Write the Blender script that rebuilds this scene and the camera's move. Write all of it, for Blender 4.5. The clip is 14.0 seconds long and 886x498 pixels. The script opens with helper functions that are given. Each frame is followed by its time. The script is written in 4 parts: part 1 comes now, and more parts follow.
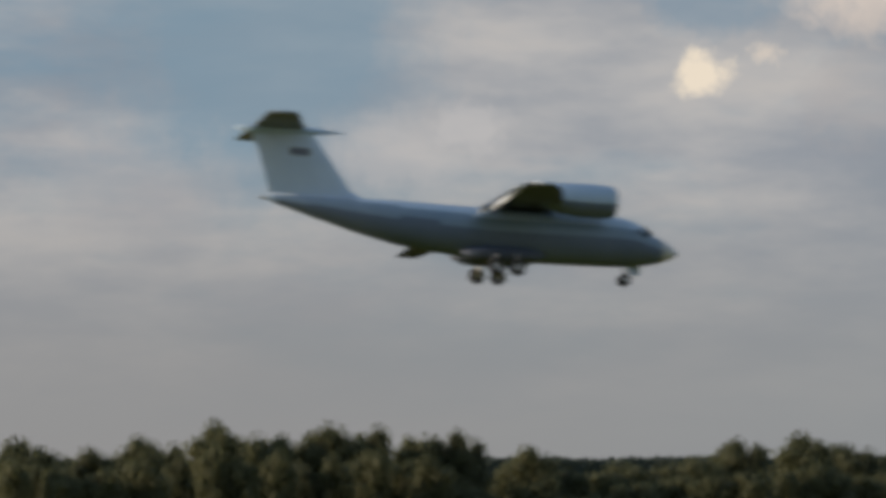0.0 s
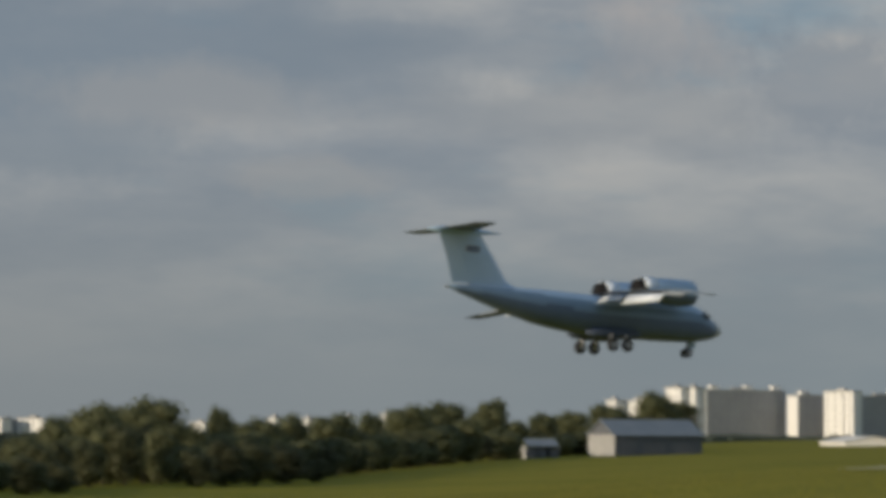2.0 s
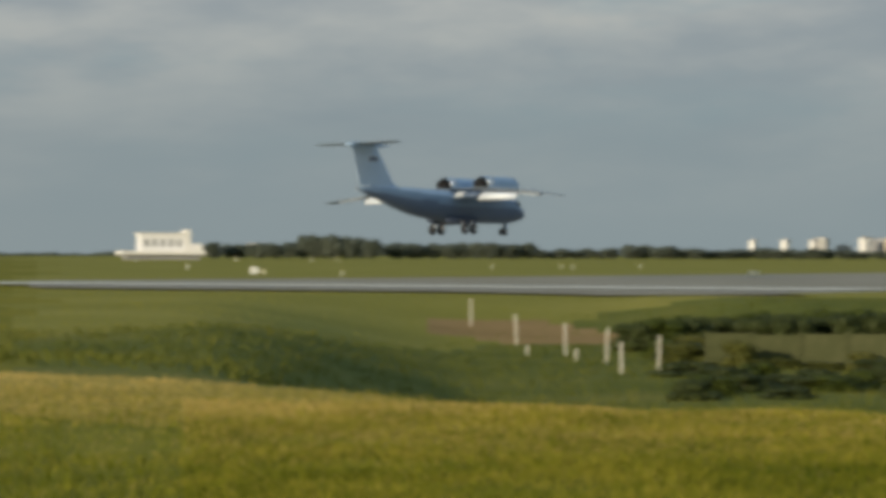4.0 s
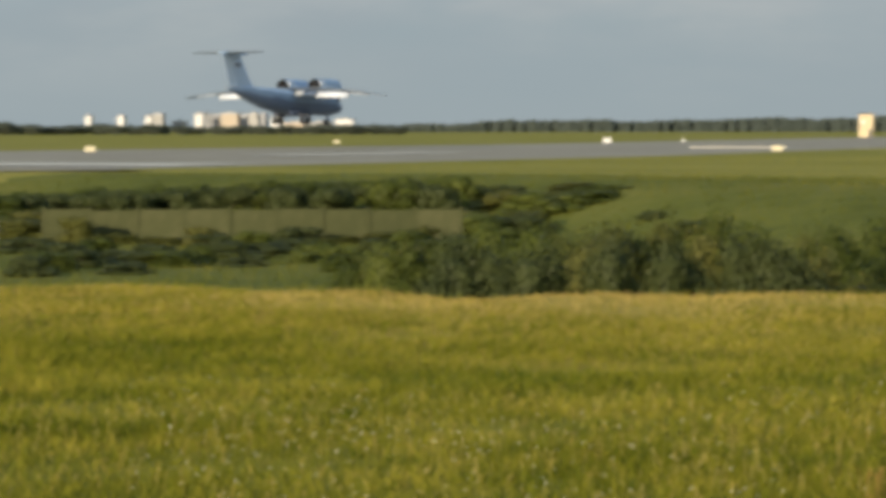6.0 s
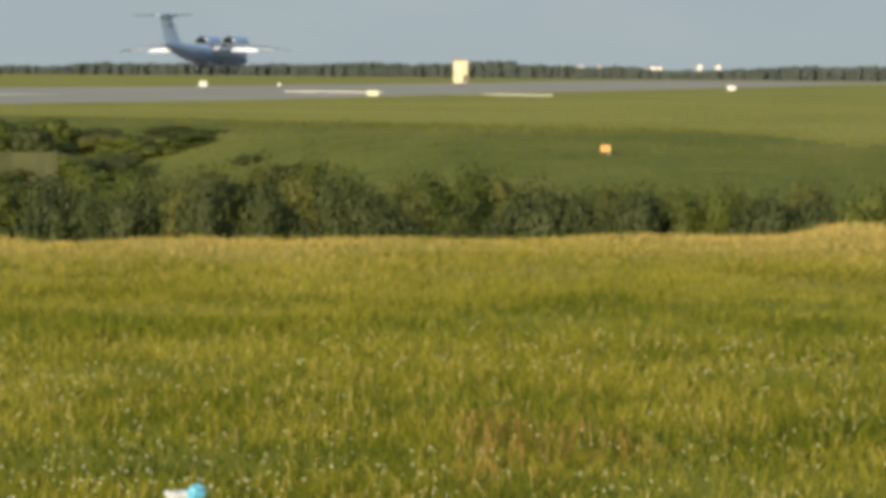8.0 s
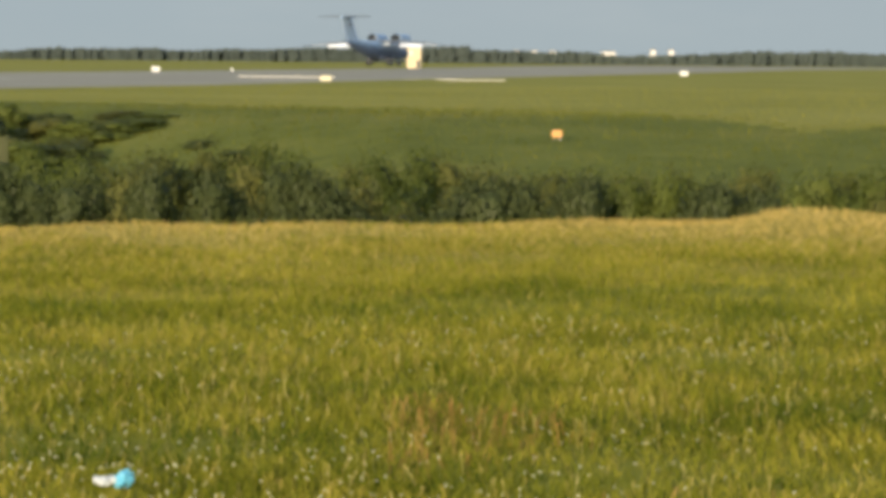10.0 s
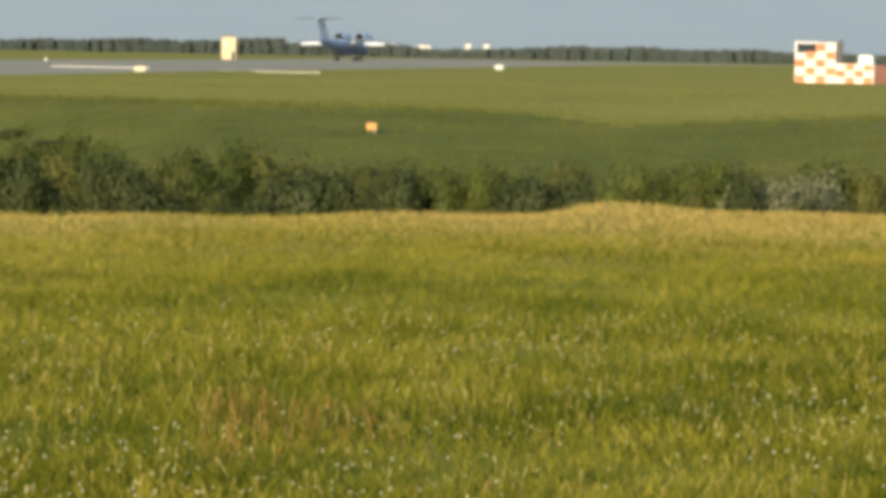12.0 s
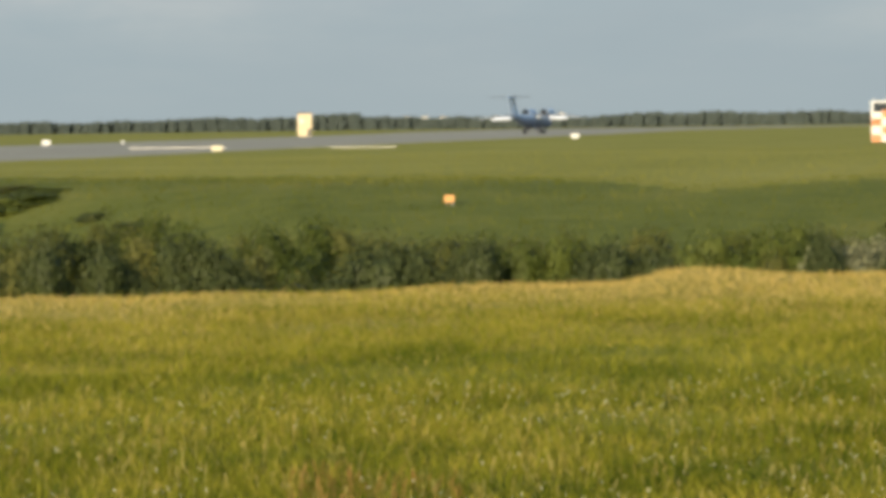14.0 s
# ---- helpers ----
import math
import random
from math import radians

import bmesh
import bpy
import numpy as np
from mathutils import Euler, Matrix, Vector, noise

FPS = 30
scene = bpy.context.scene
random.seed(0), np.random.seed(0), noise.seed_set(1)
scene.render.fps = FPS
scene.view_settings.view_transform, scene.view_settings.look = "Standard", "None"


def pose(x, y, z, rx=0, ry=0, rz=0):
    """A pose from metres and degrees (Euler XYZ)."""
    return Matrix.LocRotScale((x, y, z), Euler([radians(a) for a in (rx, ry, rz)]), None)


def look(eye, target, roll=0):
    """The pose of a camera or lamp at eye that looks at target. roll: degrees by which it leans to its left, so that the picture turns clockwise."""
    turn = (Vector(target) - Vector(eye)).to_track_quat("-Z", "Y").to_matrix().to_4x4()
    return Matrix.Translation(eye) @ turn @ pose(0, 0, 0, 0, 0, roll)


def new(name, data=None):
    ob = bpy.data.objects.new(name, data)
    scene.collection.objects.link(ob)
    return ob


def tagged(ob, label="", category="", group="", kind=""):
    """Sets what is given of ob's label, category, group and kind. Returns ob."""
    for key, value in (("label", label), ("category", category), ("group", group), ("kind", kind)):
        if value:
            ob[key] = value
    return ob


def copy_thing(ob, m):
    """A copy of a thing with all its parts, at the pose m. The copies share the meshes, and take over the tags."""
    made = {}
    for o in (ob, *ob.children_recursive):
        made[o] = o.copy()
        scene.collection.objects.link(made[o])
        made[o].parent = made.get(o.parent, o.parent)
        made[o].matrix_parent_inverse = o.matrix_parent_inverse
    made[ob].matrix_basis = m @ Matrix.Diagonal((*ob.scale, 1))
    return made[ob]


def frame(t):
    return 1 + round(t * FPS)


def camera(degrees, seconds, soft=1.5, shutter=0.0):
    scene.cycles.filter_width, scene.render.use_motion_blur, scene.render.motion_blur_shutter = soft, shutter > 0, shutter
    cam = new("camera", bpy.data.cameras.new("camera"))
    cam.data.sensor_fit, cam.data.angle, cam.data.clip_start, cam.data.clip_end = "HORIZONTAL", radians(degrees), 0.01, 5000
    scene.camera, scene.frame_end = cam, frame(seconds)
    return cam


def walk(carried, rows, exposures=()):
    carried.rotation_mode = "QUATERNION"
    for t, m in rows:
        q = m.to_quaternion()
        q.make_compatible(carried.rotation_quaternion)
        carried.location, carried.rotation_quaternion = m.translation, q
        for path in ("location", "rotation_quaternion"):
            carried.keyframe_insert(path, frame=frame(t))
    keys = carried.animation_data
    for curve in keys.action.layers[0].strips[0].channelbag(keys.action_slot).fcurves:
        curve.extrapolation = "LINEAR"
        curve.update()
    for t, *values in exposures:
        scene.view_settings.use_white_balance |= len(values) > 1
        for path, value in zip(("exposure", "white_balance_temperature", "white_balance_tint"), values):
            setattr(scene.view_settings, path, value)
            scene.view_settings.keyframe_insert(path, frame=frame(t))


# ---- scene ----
FOV = 14.519
EYE = (0.0, 0.0, 2.6)
# seconds, heading east of north, rise, lean
VIEW = [
    (0.0, 17.133, 3.425, -0.219),
    (0.03, 17.400, 3.470, -0.200),
    (0.1, 20.303, 3.919, 0.000),
    (0.2, 21.257, 3.656, 0.000),
    (0.3, 22.253, 3.314, 0.316),
    (0.4, 22.986, 3.015, 0.000),
    (0.5, 23.725, 2.865, -0.034),
    (0.6, 24.707, 3.102, -0.128),
    (0.7, 26.206, 2.692, 0.047),
    (0.8, 27.590, 2.336, -0.556),
    (0.9, 29.185, 2.354, -0.889),
    (1.0, 30.503, 2.749, -0.600),
    (1.1, 31.012, 2.836, -0.611),
    (1.2, 31.681, 2.620, 0.200),
    (1.3, 32.369, 2.449, 0.183),
    (1.4, 33.778, 2.639, 1.047),
    (1.5, 35.149, 2.688, 0.917),
    (1.8, 36.993, 2.927, 0.436),
    (2.0, 38.160, 3.042, 0.341),
    (2.1, 38.282, 2.479, -0.144),
    (2.2, 38.392, 1.884, -0.304),
    (4.3, 56.429, 0.024, 0.102),
    (4.5, 57.437, 0.046, 0.049),
    (4.6, 57.901, 0.190, 0.003),
    (5.0, 60.458, -0.420, -0.132),
    (5.2, 61.539, -0.910, -0.413),
    (5.5, 63.116, -1.351, -0.584),
    (5.8, 63.749, -1.799, -0.398),
    (6.0, 65.149, -1.968, -0.045),
    (6.5, 67.243, -1.520, -0.488),
    (7.0, 70.314, -1.932, 0.431),
    (7.5, 71.677, -3.179, 0.681),
    (7.7, 71.754, -2.927, 0.485),
    (10.0, 72.581, -3.103, 0.503),
    (10.5, 74.044, -3.253, 0.621),
    (11.0, 74.669, -3.074, 0.801),
    (11.5, 75.461, -2.856, 1.535),
    (12.0, 75.654, -3.186, 1.049),
    (12.5, 75.495, -3.278, 0.865),
    (13.0, 75.833, -3.089, 0.516),
    (13.5, 73.724, -2.610, 0.107),
    (14.0, 74.324, -2.015, -0.725),
]


def aim(t, heading, rise, lean):
    sway = float(np.interp(t, [0, 7.7, 10.0, 14.0], [0, 0, 0.105, 0.105]))
    eye = Vector(EYE) + Vector((0.31, -0.95, 0)) * sway
    h, e = radians(heading), radians(rise)
    way = Vector((math.sin(h) * math.cos(e), math.cos(h) * math.cos(e), math.sin(e)))
    return look(eye, eye + way * 100, lean)


cam = camera(FOV, 14.0, soft=5.0, shutter=0.3)
walk(cam, [(t, aim(t, h, e, r)) for t, h, e, r in VIEW],
     exposures=[(0.0, -0.28, 6500, 12), (0.5, -0.50, 6500, 12), (1.2, -0.42, 6380, 9), (2.2, -0.50, 6300, 8), (4.3, -0.15, 6450, 4), (5.0, -0.05, 6450, 4), (5.5, -0.03, 6480, 6), (6.0, 0.15, 6500, 8),
                (7.5, 0.34, 6500, 8), (10.0, 0.39, 6500, 8.5), (14.0, 0.35, 6500, 7)])

# ---- light ----
SUN_HEADING, SUN_RISE = -83.0, 11.0


def far_point(heading, rise, distance):
    h, e = radians(heading), radians(rise)
    return Vector((math.sin(h) * math.cos(e), math.cos(h) * math.cos(e), math.sin(e))) * distance


sun = new("sun", bpy.data.lights.new("sun", "SUN"))
sun.data.energy, sun.data.angle, sun.data.color = 4.7, radians(0.6), (1.0, 0.81, 0.58)
sun.matrix_world = look(far_point(SUN_HEADING, SUN_RISE, 100), (0, 0, 0))


class Nodes:
    """Short way to write a node tree."""

    def __init__(self, tree):
        self.tree = tree
        tree.nodes.clear()

    def add(self, kind, ins=None, **settings):
        n = self.tree.nodes.new(kind)
        if "blend_type" in settings:
            n.blend_type = settings["blend_type"]
        if "operation" in settings:
            n.operation = settings["operation"]
        for key, value in (ins or {}).items():
            if isinstance(value, bpy.types.NodeSocket):
                self.tree.links.new(value, n.inputs[key])
            else:
                n.inputs[key].default_value = value
        return n

    def ramp(self, fac, stops):
        n = self.tree.nodes.new("ShaderNodeValToRGB")
        self.tree.links.new(fac, n.inputs[0])
        while len(n.color_ramp.elements) < len(stops):
            n.color_ramp.elements.new(0.5)
        for e, (at, c) in zip(n.color_ramp.elements, stops):
            e.position, e.color = at, (c, c, c, 1) if isinstance(c, (int, float)) else (*c, 1)
        return n.outputs[0]

    def mix(self, fac, a, b, blend="MIX"):
        n = self.add("ShaderNodeMixRGB", {0: fac, 1: a if isinstance(a, bpy.types.NodeSocket) else (*a, 1),
                                          2: b if isinstance(b, bpy.types.NodeSocket) else (*b, 1)}, blend_type=blend)
        return n.outputs[0]

    def math(self, op, a, b=0.0):
        return self.add("ShaderNodeMath", {0: a, 1: b}, operation=op).outputs[0]

    def noise(self, vec, scale, detail=4.0, rough=0.5):
        return self.add("ShaderNodeTexNoise", {"Vector": vec, "Scale": scale, "Detail": detail, "Roughness": rough}).outputs["Fac"]


def build_world():
    world = bpy.data.worlds.new("evening_sky")
    scene.world = world
    world.use_nodes = True
    k = Nodes(world.node_tree)
    sky = k.tree.nodes.new("ShaderNodeTexSky")
    sky.sky_type, sky.sun_disc = "NISHITA", False
    sky.sun_elevation, sky.sun_rotation = radians(SUN_RISE), radians(SUN_HEADING)
    sky.air_density, sky.dust_density = 1.0, 1.5
    co = k.add("ShaderNodeTexCoord").outputs["Generated"]
    stretched = k.add("ShaderNodeMapping", {"Vector": co, "Scale": (1.0, 1.0, 3.6)}).outputs[0]
    big = k.noise(stretched, 5.5, 7.0, 0.55)
    fine = k.noise(stretched, 17.0, 7.0, 0.6)
    both = k.math("ADD", k.math("MULTIPLY", big, 0.68), k.math("MULTIPLY", fine, 0.32))
    body = k.noise(k.add("ShaderNodeMapping", {"Vector": stretched, "Location": (0.35, 0.1, 0.06)}).outputs[0], 9.0, 6.0, 0.55)
    tone = k.ramp(body, [(0.30, (0.27, 0.315, 0.37)), (0.47, (0.38, 0.405, 0.435)), (0.62, (0.56, 0.55, 0.535)), (0.80, (0.72, 0.66, 0.59))])
    parts = k.add("ShaderNodeSeparateXYZ", {0: co})
    cover = k.math("MULTIPLY", k.ramp(both, [(0.37, 0.25), (0.50, 0.95)]), k.ramp(parts.outputs[2], [(0.16, 1.0), (0.45, 0.35)]))
    blue = k.mix(0.62, k.add("ShaderNodeMixRGB", {0: 1.0, 1: sky.outputs[0], 2: (0.10, 0.10, 0.10, 1)}, blend_type="MULTIPLY").outputs[0], (0.22, 0.38, 0.55))
    clouds = k.mix(cover, blue, tone)

    def puff(heading, rise, wide, gain, flat=1.35):
        """A single lit cloud, ragged at its edge."""
        p = far_point(heading, rise, 1.0)
        off = k.add("ShaderNodeVectorMath", {0: co, 1: tuple(p)}, operation="SUBTRACT").outputs[0]
        off = k.add("ShaderNodeVectorMath", {0: off, 1: (1.0, 1.0, flat)}, operation="MULTIPLY").outputs[0]
        away = k.add("ShaderNodeVectorMath", {0: off}, operation="LENGTH").outputs["Value"]
        ragged = k.math("ADD", away, k.math("MULTIPLY", k.math("SUBTRACT", k.noise(co, 0.75 / wide, 6.0, 0.65), 0.5), wide * 2.6))
        return k.math("MULTIPLY", k.ramp(k.math("DIVIDE", ragged, wide), [(0.45, 1.0), (1.0, 0.0)]), gain)

    for heading, rise, wide, gain, colour in (
            (14.5, 7.2, 0.075, 0.75, (0.24, 0.36, 0.45)), (21.4, 7.6, 0.02, 0.6, (0.25, 0.36, 0.45)), (21.5, 6.25, 0.0105, 1.0, (1.0, 0.88, 0.70)), (22.5, 6.65, 0.006, 0.7, (0.86, 0.76, 0.64)), (27.3, 6.55, 0.014, 0.5, (0.60, 0.555, 0.51)), (26.6, 6.45, 0.010, 0.5, (0.62, 0.57, 0.52)), (28.3, 6.7, 0.012, 0.45, (0.58, 0.54, 0.50)), (24.3, 7.6, 0.02, 0.8, (0.80, 0.70, 0.61)), (17.6, 5.45, 0.013, 0.5, (0.66, 0.64, 0.62)),
            (16.3, 5.05, 0.02, 0.5, (0.58, 0.57, 0.56)), (12.0, 4.6, 0.03, 0.4, (0.50, 0.49, 0.49)), (24.6, 6.1, 0.03, 0.45, (0.48, 0.46, 0.45)), (31.5, 5.6, 0.05, 0.5, (0.27, 0.325, 0.385)), (41.8, 6.5, 0.024, 0.8, (0.52, 0.49, 0.475)), (44.5, 6.0, 0.03, 0.6, (0.27, 0.315, 0.37))):
        clouds = k.mix(puff(heading, rise, wide, gain), clouds, colour)
    for heading, rise, wide, gain, colour in ((32.5, 6.0, 0.09, 0.7, (0.27, 0.325, 0.385)), (39.5, 6.3, 0.07, 0.6, (0.29, 0.335, 0.385)), (27.5, 4.5, 0.085, 0.55, (0.30, 0.34, 0.385)), (34.0, 5.5, 0.06, 0.5, (0.47, 0.46, 0.45)), (32.0, 4.75, 0.05, 0.6, (0.30, 0.345, 0.39)), (40.5, 5.3, 0.07, 0.6, (0.37, 0.39, 0.41)),
                                              (36.0, 4.2, 0.03, 0.45, (0.47, 0.455, 0.44)), (28.0, 5.5, 0.05, 0.4, (0.50, 0.48, 0.46))):
        clouds = k.mix(puff(heading, rise, wide, gain, 4.5), clouds, colour)
    low = k.ramp(k.math("ABSOLUTE", parts.outputs[2]), [(0.0, 1.0), (0.03, 0.8), (0.085, 0.0)])
    east = k.ramp(parts.outputs[0], [(0.25, 0.0), (0.8, 1.0)])
    whole = k.mix(low, clouds, k.mix(east, (0.345, 0.346, 0.340), (0.295, 0.345, 0.37)))
    back = k.add("ShaderNodeBackground", {"Color": whole, "Strength": 1.0})
    out = k.tree.nodes.new("ShaderNodeOutputWorld")
    k.tree.links.new(back.outputs[0], out.inputs[0])


build_world()


# ---- materials ----
def material(name, stops, scale=3.0, rough=0.7, metal=0.0, bump=0.0, fine=None, stretch=(1, 1, 1), island=0.0, piece=0.0, through_light=0.0, gloss=0.5):
    """A surface whose colour runs through stops by a coarse and a fine noise."""
    m = bpy.data.materials.new(name)
    m.use_nodes = True
    k = Nodes(m.node_tree)
    co = k.add("ShaderNodeTexCoord").outputs["Object"]
    co = k.add("ShaderNodeMapping", {"Vector": co, "Scale": stretch}).outputs[0]
    coarse = k.noise(co, scale, 5.0, 0.6)
    small = k.noise(co, fine or scale * 9, 4.0, 0.6)
    fac = k.math("ADD", k.math("MULTIPLY", coarse, 0.65), k.math("MULTIPLY", small, 0.35))
    if island:
        geo = k.add("ShaderNodeNewGeometry")
        fac = k.math("ADD", fac, k.math("MULTIPLY", k.math("SUBTRACT", geo.outputs["Random Per Island"], 0.5), island))
    if piece:
        info = k.add("ShaderNodeObjectInfo")
        fac = k.math("ADD", fac, k.math("MULTIPLY", k.math("SUBTRACT", info.outputs["Random"], 0.5), piece))
    n = len(stops)
    col = k.ramp(fac, [(0.30 + 0.40 * i / max(1, n - 1), c) for i, c in enumerate(stops)])
    ins = {"Base Color": col, "Roughness": rough, "Metallic": metal, "Specular IOR Level": gloss}
    if bump:
        ins["Normal"] = k.add("ShaderNodeBump", {"Strength": bump, "Distance": 0.02, "Height": small}).outputs[0]
    bsdf = k.add("ShaderNodeBsdfPrincipled", ins)
    out = k.tree.nodes.new("ShaderNodeOutputMaterial")
    result = bsdf.outputs[0]
    if through_light:
        tl = k.add("ShaderNodeBsdfTranslucent", {"Color": col})
        result = k.add("ShaderNodeMixShader", {0: through_light, 1: result, 2: tl.outputs[0]}).outputs[0]
    k.tree.links.new(result, out.inputs[0])
    return m


GRASS = material("meadow", [(0.21, 0.205, 0.035), (0.28, 0.26, 0.05), (0.36, 0.315, 0.08)], 0.05, 0.9, fine=1.4, bump=0.6, gloss=0.08)
ASPHALT = material("pale_asphalt", [(0.29, 0.265, 0.205), (0.36, 0.33, 0.265), (0.44, 0.405, 0.33)], 0.06, 0.9, fine=2.0, gloss=0.08)
PAINT_LINE = material("runway_paint", [(0.72, 0.68, 0.57), (0.92, 0.89, 0.80)], 0.8, 0.6, gloss=0.08)
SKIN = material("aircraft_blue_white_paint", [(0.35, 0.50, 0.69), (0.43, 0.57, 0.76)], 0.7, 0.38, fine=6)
GREY_SHADE = material("aircraft_grey_paint_and_shade", [(0.088, 0.132, 0.215), (0.12, 0.17, 0.262)], 0.7, 0.5, fine=6)
WINGTOP = material("aircraft_wing_paint", [(0.32, 0.36, 0.39), (0.41, 0.45, 0.48)], 0.6, 0.4, fine=7)
FIN_PAINT = material("aircraft_fin_paint", [(0.45, 0.58, 0.75), (0.53, 0.66, 0.82)], 0.7, 0.4, fine=6)
TAIL_GREY = material("aircraft_tail_grey", [(0.12, 0.14, 0.15), (0.18, 0.20, 0.21)], 0.7, 0.5, fine=6)
FAIRING_SHADE = material("aircraft_fairing_and_underside_shade", [(0.055, 0.078, 0.13), (0.08, 0.105, 0.165)], 0.7, 0.6, fine=6)
FLANK_SHADE = material("aircraft_flank_shade", [(0.17, 0.26, 0.39), (0.22, 0.315, 0.45)], 0.7, 0.45, fine=6)
FLAP = material("aircraft_flap_paint", [(0.76, 0.84, 0.95), (0.84, 0.90, 0.98)], 0.8, 0.35, fine=6)
DARK = material("burnt_metal", [(0.010, 0.010, 0.011), (0.028, 0.028, 0.03)], 2.0, 0.9, gloss=0.1)
TYRE = material("tyre_rubber", [(0.018, 0.018, 0.02), (0.035, 0.035, 0.037)], 3.0, 0.85)
STEEL = material("gear_metal", [(0.35, 0.36, 0.38), (0.5, 0.5, 0.52)], 3.0, 0.4, metal=0.5)
PANE = material("cockpit_glass", [(0.02, 0.03, 0.04), (0.04, 0.05, 0.06)], 3.0, 0.08)
RADOME = material("radome_paint", [(0.50, 0.54, 0.58), (0.58, 0.62, 0.65)], 1.0, 0.5)
FLAG = material("flag_paint", [(0.12, 0.14, 0.20), (0.18, 0.20, 0.26)], 2.0, 0.5)
BARK = material("bark", [(0.07, 0.055, 0.04), (0.14, 0.11, 0.08)], 4.0, 0.95, stretch=(3, 3, 0.6))
LEAF = material("tree_leaf", [(0.09, 0.098, 0.058), (0.13, 0.14, 0.078), (0.165, 0.175, 0.095)], 0.5, 0.55, fine=3, island=0.1, piece=0.3, through_light=0.6, gloss=0.3)
# leaf colour lightened to carry the haze on farther trees
HAZE_LEAF = material("hazed_tree_leaf", [(0.11, 0.125, 0.065), (0.16, 0.172, 0.088), (0.205, 0.215, 0.11)], 0.5, 0.55, fine=3, island=0.1, piece=0.3, through_light=0.5, gloss=0.3)
WALL_CREAM = material("pale_facade", [(0.73, 0.73, 0.74), (0.84, 0.84, 0.85)], 0.05, 0.85, fine=0.8, piece=0.6)
# dull wall tone carries the haze of the farthest blocks, roofs share it
WALL_DULL = material("dull_facade", [(0.36, 0.36, 0.36), (0.50, 0.50, 0.50)], 0.05, 0.85, fine=0.8, piece=0.6)
WALL_GREY = material("grey_facade", [(0.30, 0.31, 0.34), (0.42, 0.43, 0.46)], 0.05, 0.85, fine=0.8, piece=0.4)
WINDOW = material("window_glass", [(0.34, 0.35, 0.36), (0.46, 0.47, 0.48)], 0.4, 0.25)
ROOF = material("roof_felt", [(0.10, 0.10, 0.10), (0.18, 0.17, 0.16)], 0.3, 0.9)

# distance haze is put into these two paler, bluer leaf colours
FAR_HAZE_LEAF = material("hazed_far_leaf", [(0.075, 0.095, 0.088), (0.098, 0.12, 0.108)], 0.02, 0.9, fine=0.2, island=0.1, through_light=0.2, gloss=0.05)
GREY_HAZE_LEAF = material("hazed_grey_leaf", [(0.12, 0.145, 0.115), (0.165, 0.19, 0.15)], 0.3, 0.8, fine=2, island=0.08, piece=0.2, through_light=0.4, gloss=0.3)
WALL_OCHRE = material("ochre_facade", [(0.44, 0.37, 0.29), (0.54, 0.46, 0.37)], 0.05, 0.85, fine=0.8)
WHITE_WALL = material("white_plaster", [(0.70, 0.69, 0.66), (0.82, 0.81, 0.79)], 0.1, 0.7, fine=1.0)
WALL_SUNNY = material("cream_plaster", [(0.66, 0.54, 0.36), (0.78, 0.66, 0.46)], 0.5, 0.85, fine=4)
SHED_SHADE = material("shed_wall_shade", [(0.10, 0.11, 0.13), (0.15, 0.16, 0.185)], 0.3, 0.8, fine=3)
ROOF_GREY = material("slate_sheet", [(0.16, 0.19, 0.23), (0.24, 0.27, 0.31)], 0.2, 0.6, fine=2)
DARK_GATE = material("dark_door_paint", [(0.05, 0.055, 0.06), (0.09, 0.09, 0.1)], 0.8, 0.6)
SIGN_YELLOW = material("sign_cream", [(0.78, 0.70, 0.48), (0.86, 0.80, 0.58)], 1.5, 0.5)
SIGN_WHITE = material("sign_white", [(0.80, 0.80, 0.77), (0.88, 0.88, 0.86)], 1.5, 0.5)
SIGN_ORANGE = material("sign_orange", [(0.75, 0.36, 0.10), (0.85, 0.50, 0.22)], 3.0, 0.5)
CHECK_WHITE = material("check_white", [(0.72, 0.68, 0.62), (0.84, 0.80, 0.75)], 0.8, 0.7, fine=5)
CHECK_ORANGE = material("check_orange", [(0.55, 0.20, 0.08), (0.68, 0.30, 0.14)], 0.8, 0.7, fine=5, piece=0.4)
BRICK_RED = material("dull_red_brick", [(0.16, 0.08, 0.06), (0.24, 0.12, 0.09)], 0.8, 0.9)
CONCRETE = material("old_concrete", [(0.056, 0.066, 0.03), (0.082, 0.09, 0.042), (0.115, 0.118, 0.06)], 0.5, 0.95, fine=5, piece=0.15, bump=0.3, gloss=0.08)
POST_WHITE = material("pale_concrete", [(0.5, 0.48, 0.42), (0.66, 0.64, 0.58)], 1.2, 0.85, fine=8)
BUSH_DARK = material("dark_shrub_leaf", [(0.046, 0.062, 0.021), (0.074, 0.093, 0.03), (0.104, 0.123, 0.041)], 0.5, 0.55, fine=3, island=0.08, through_light=0.35, gloss=0.2)
BUSH_OLIVE = material("olive_shrub_leaf", [(0.08, 0.09, 0.02), (0.115, 0.123, 0.027), (0.15, 0.152, 0.038)], 0.5, 0.55, fine=3, island=0.08, piece=0.4, through_light=0.35, gloss=0.2)
BUSH_GREEN = material("green_shrub_leaf", [(0.06, 0.08, 0.014), (0.10, 0.125, 0.022), (0.14, 0.165, 0.034)], 0.5, 0.55, fine=3, island=0.08, piece=0.4, through_light=0.35, gloss=0.2)
BUSH_SLOPE = material("slope_scrub_leaf", [(0.065, 0.082, 0.016), (0.115, 0.128, 0.024), (0.175, 0.175, 0.038)], 0.12, 0.6, fine=1.5, island=0.1, through_light=0.35, gloss=0.15)
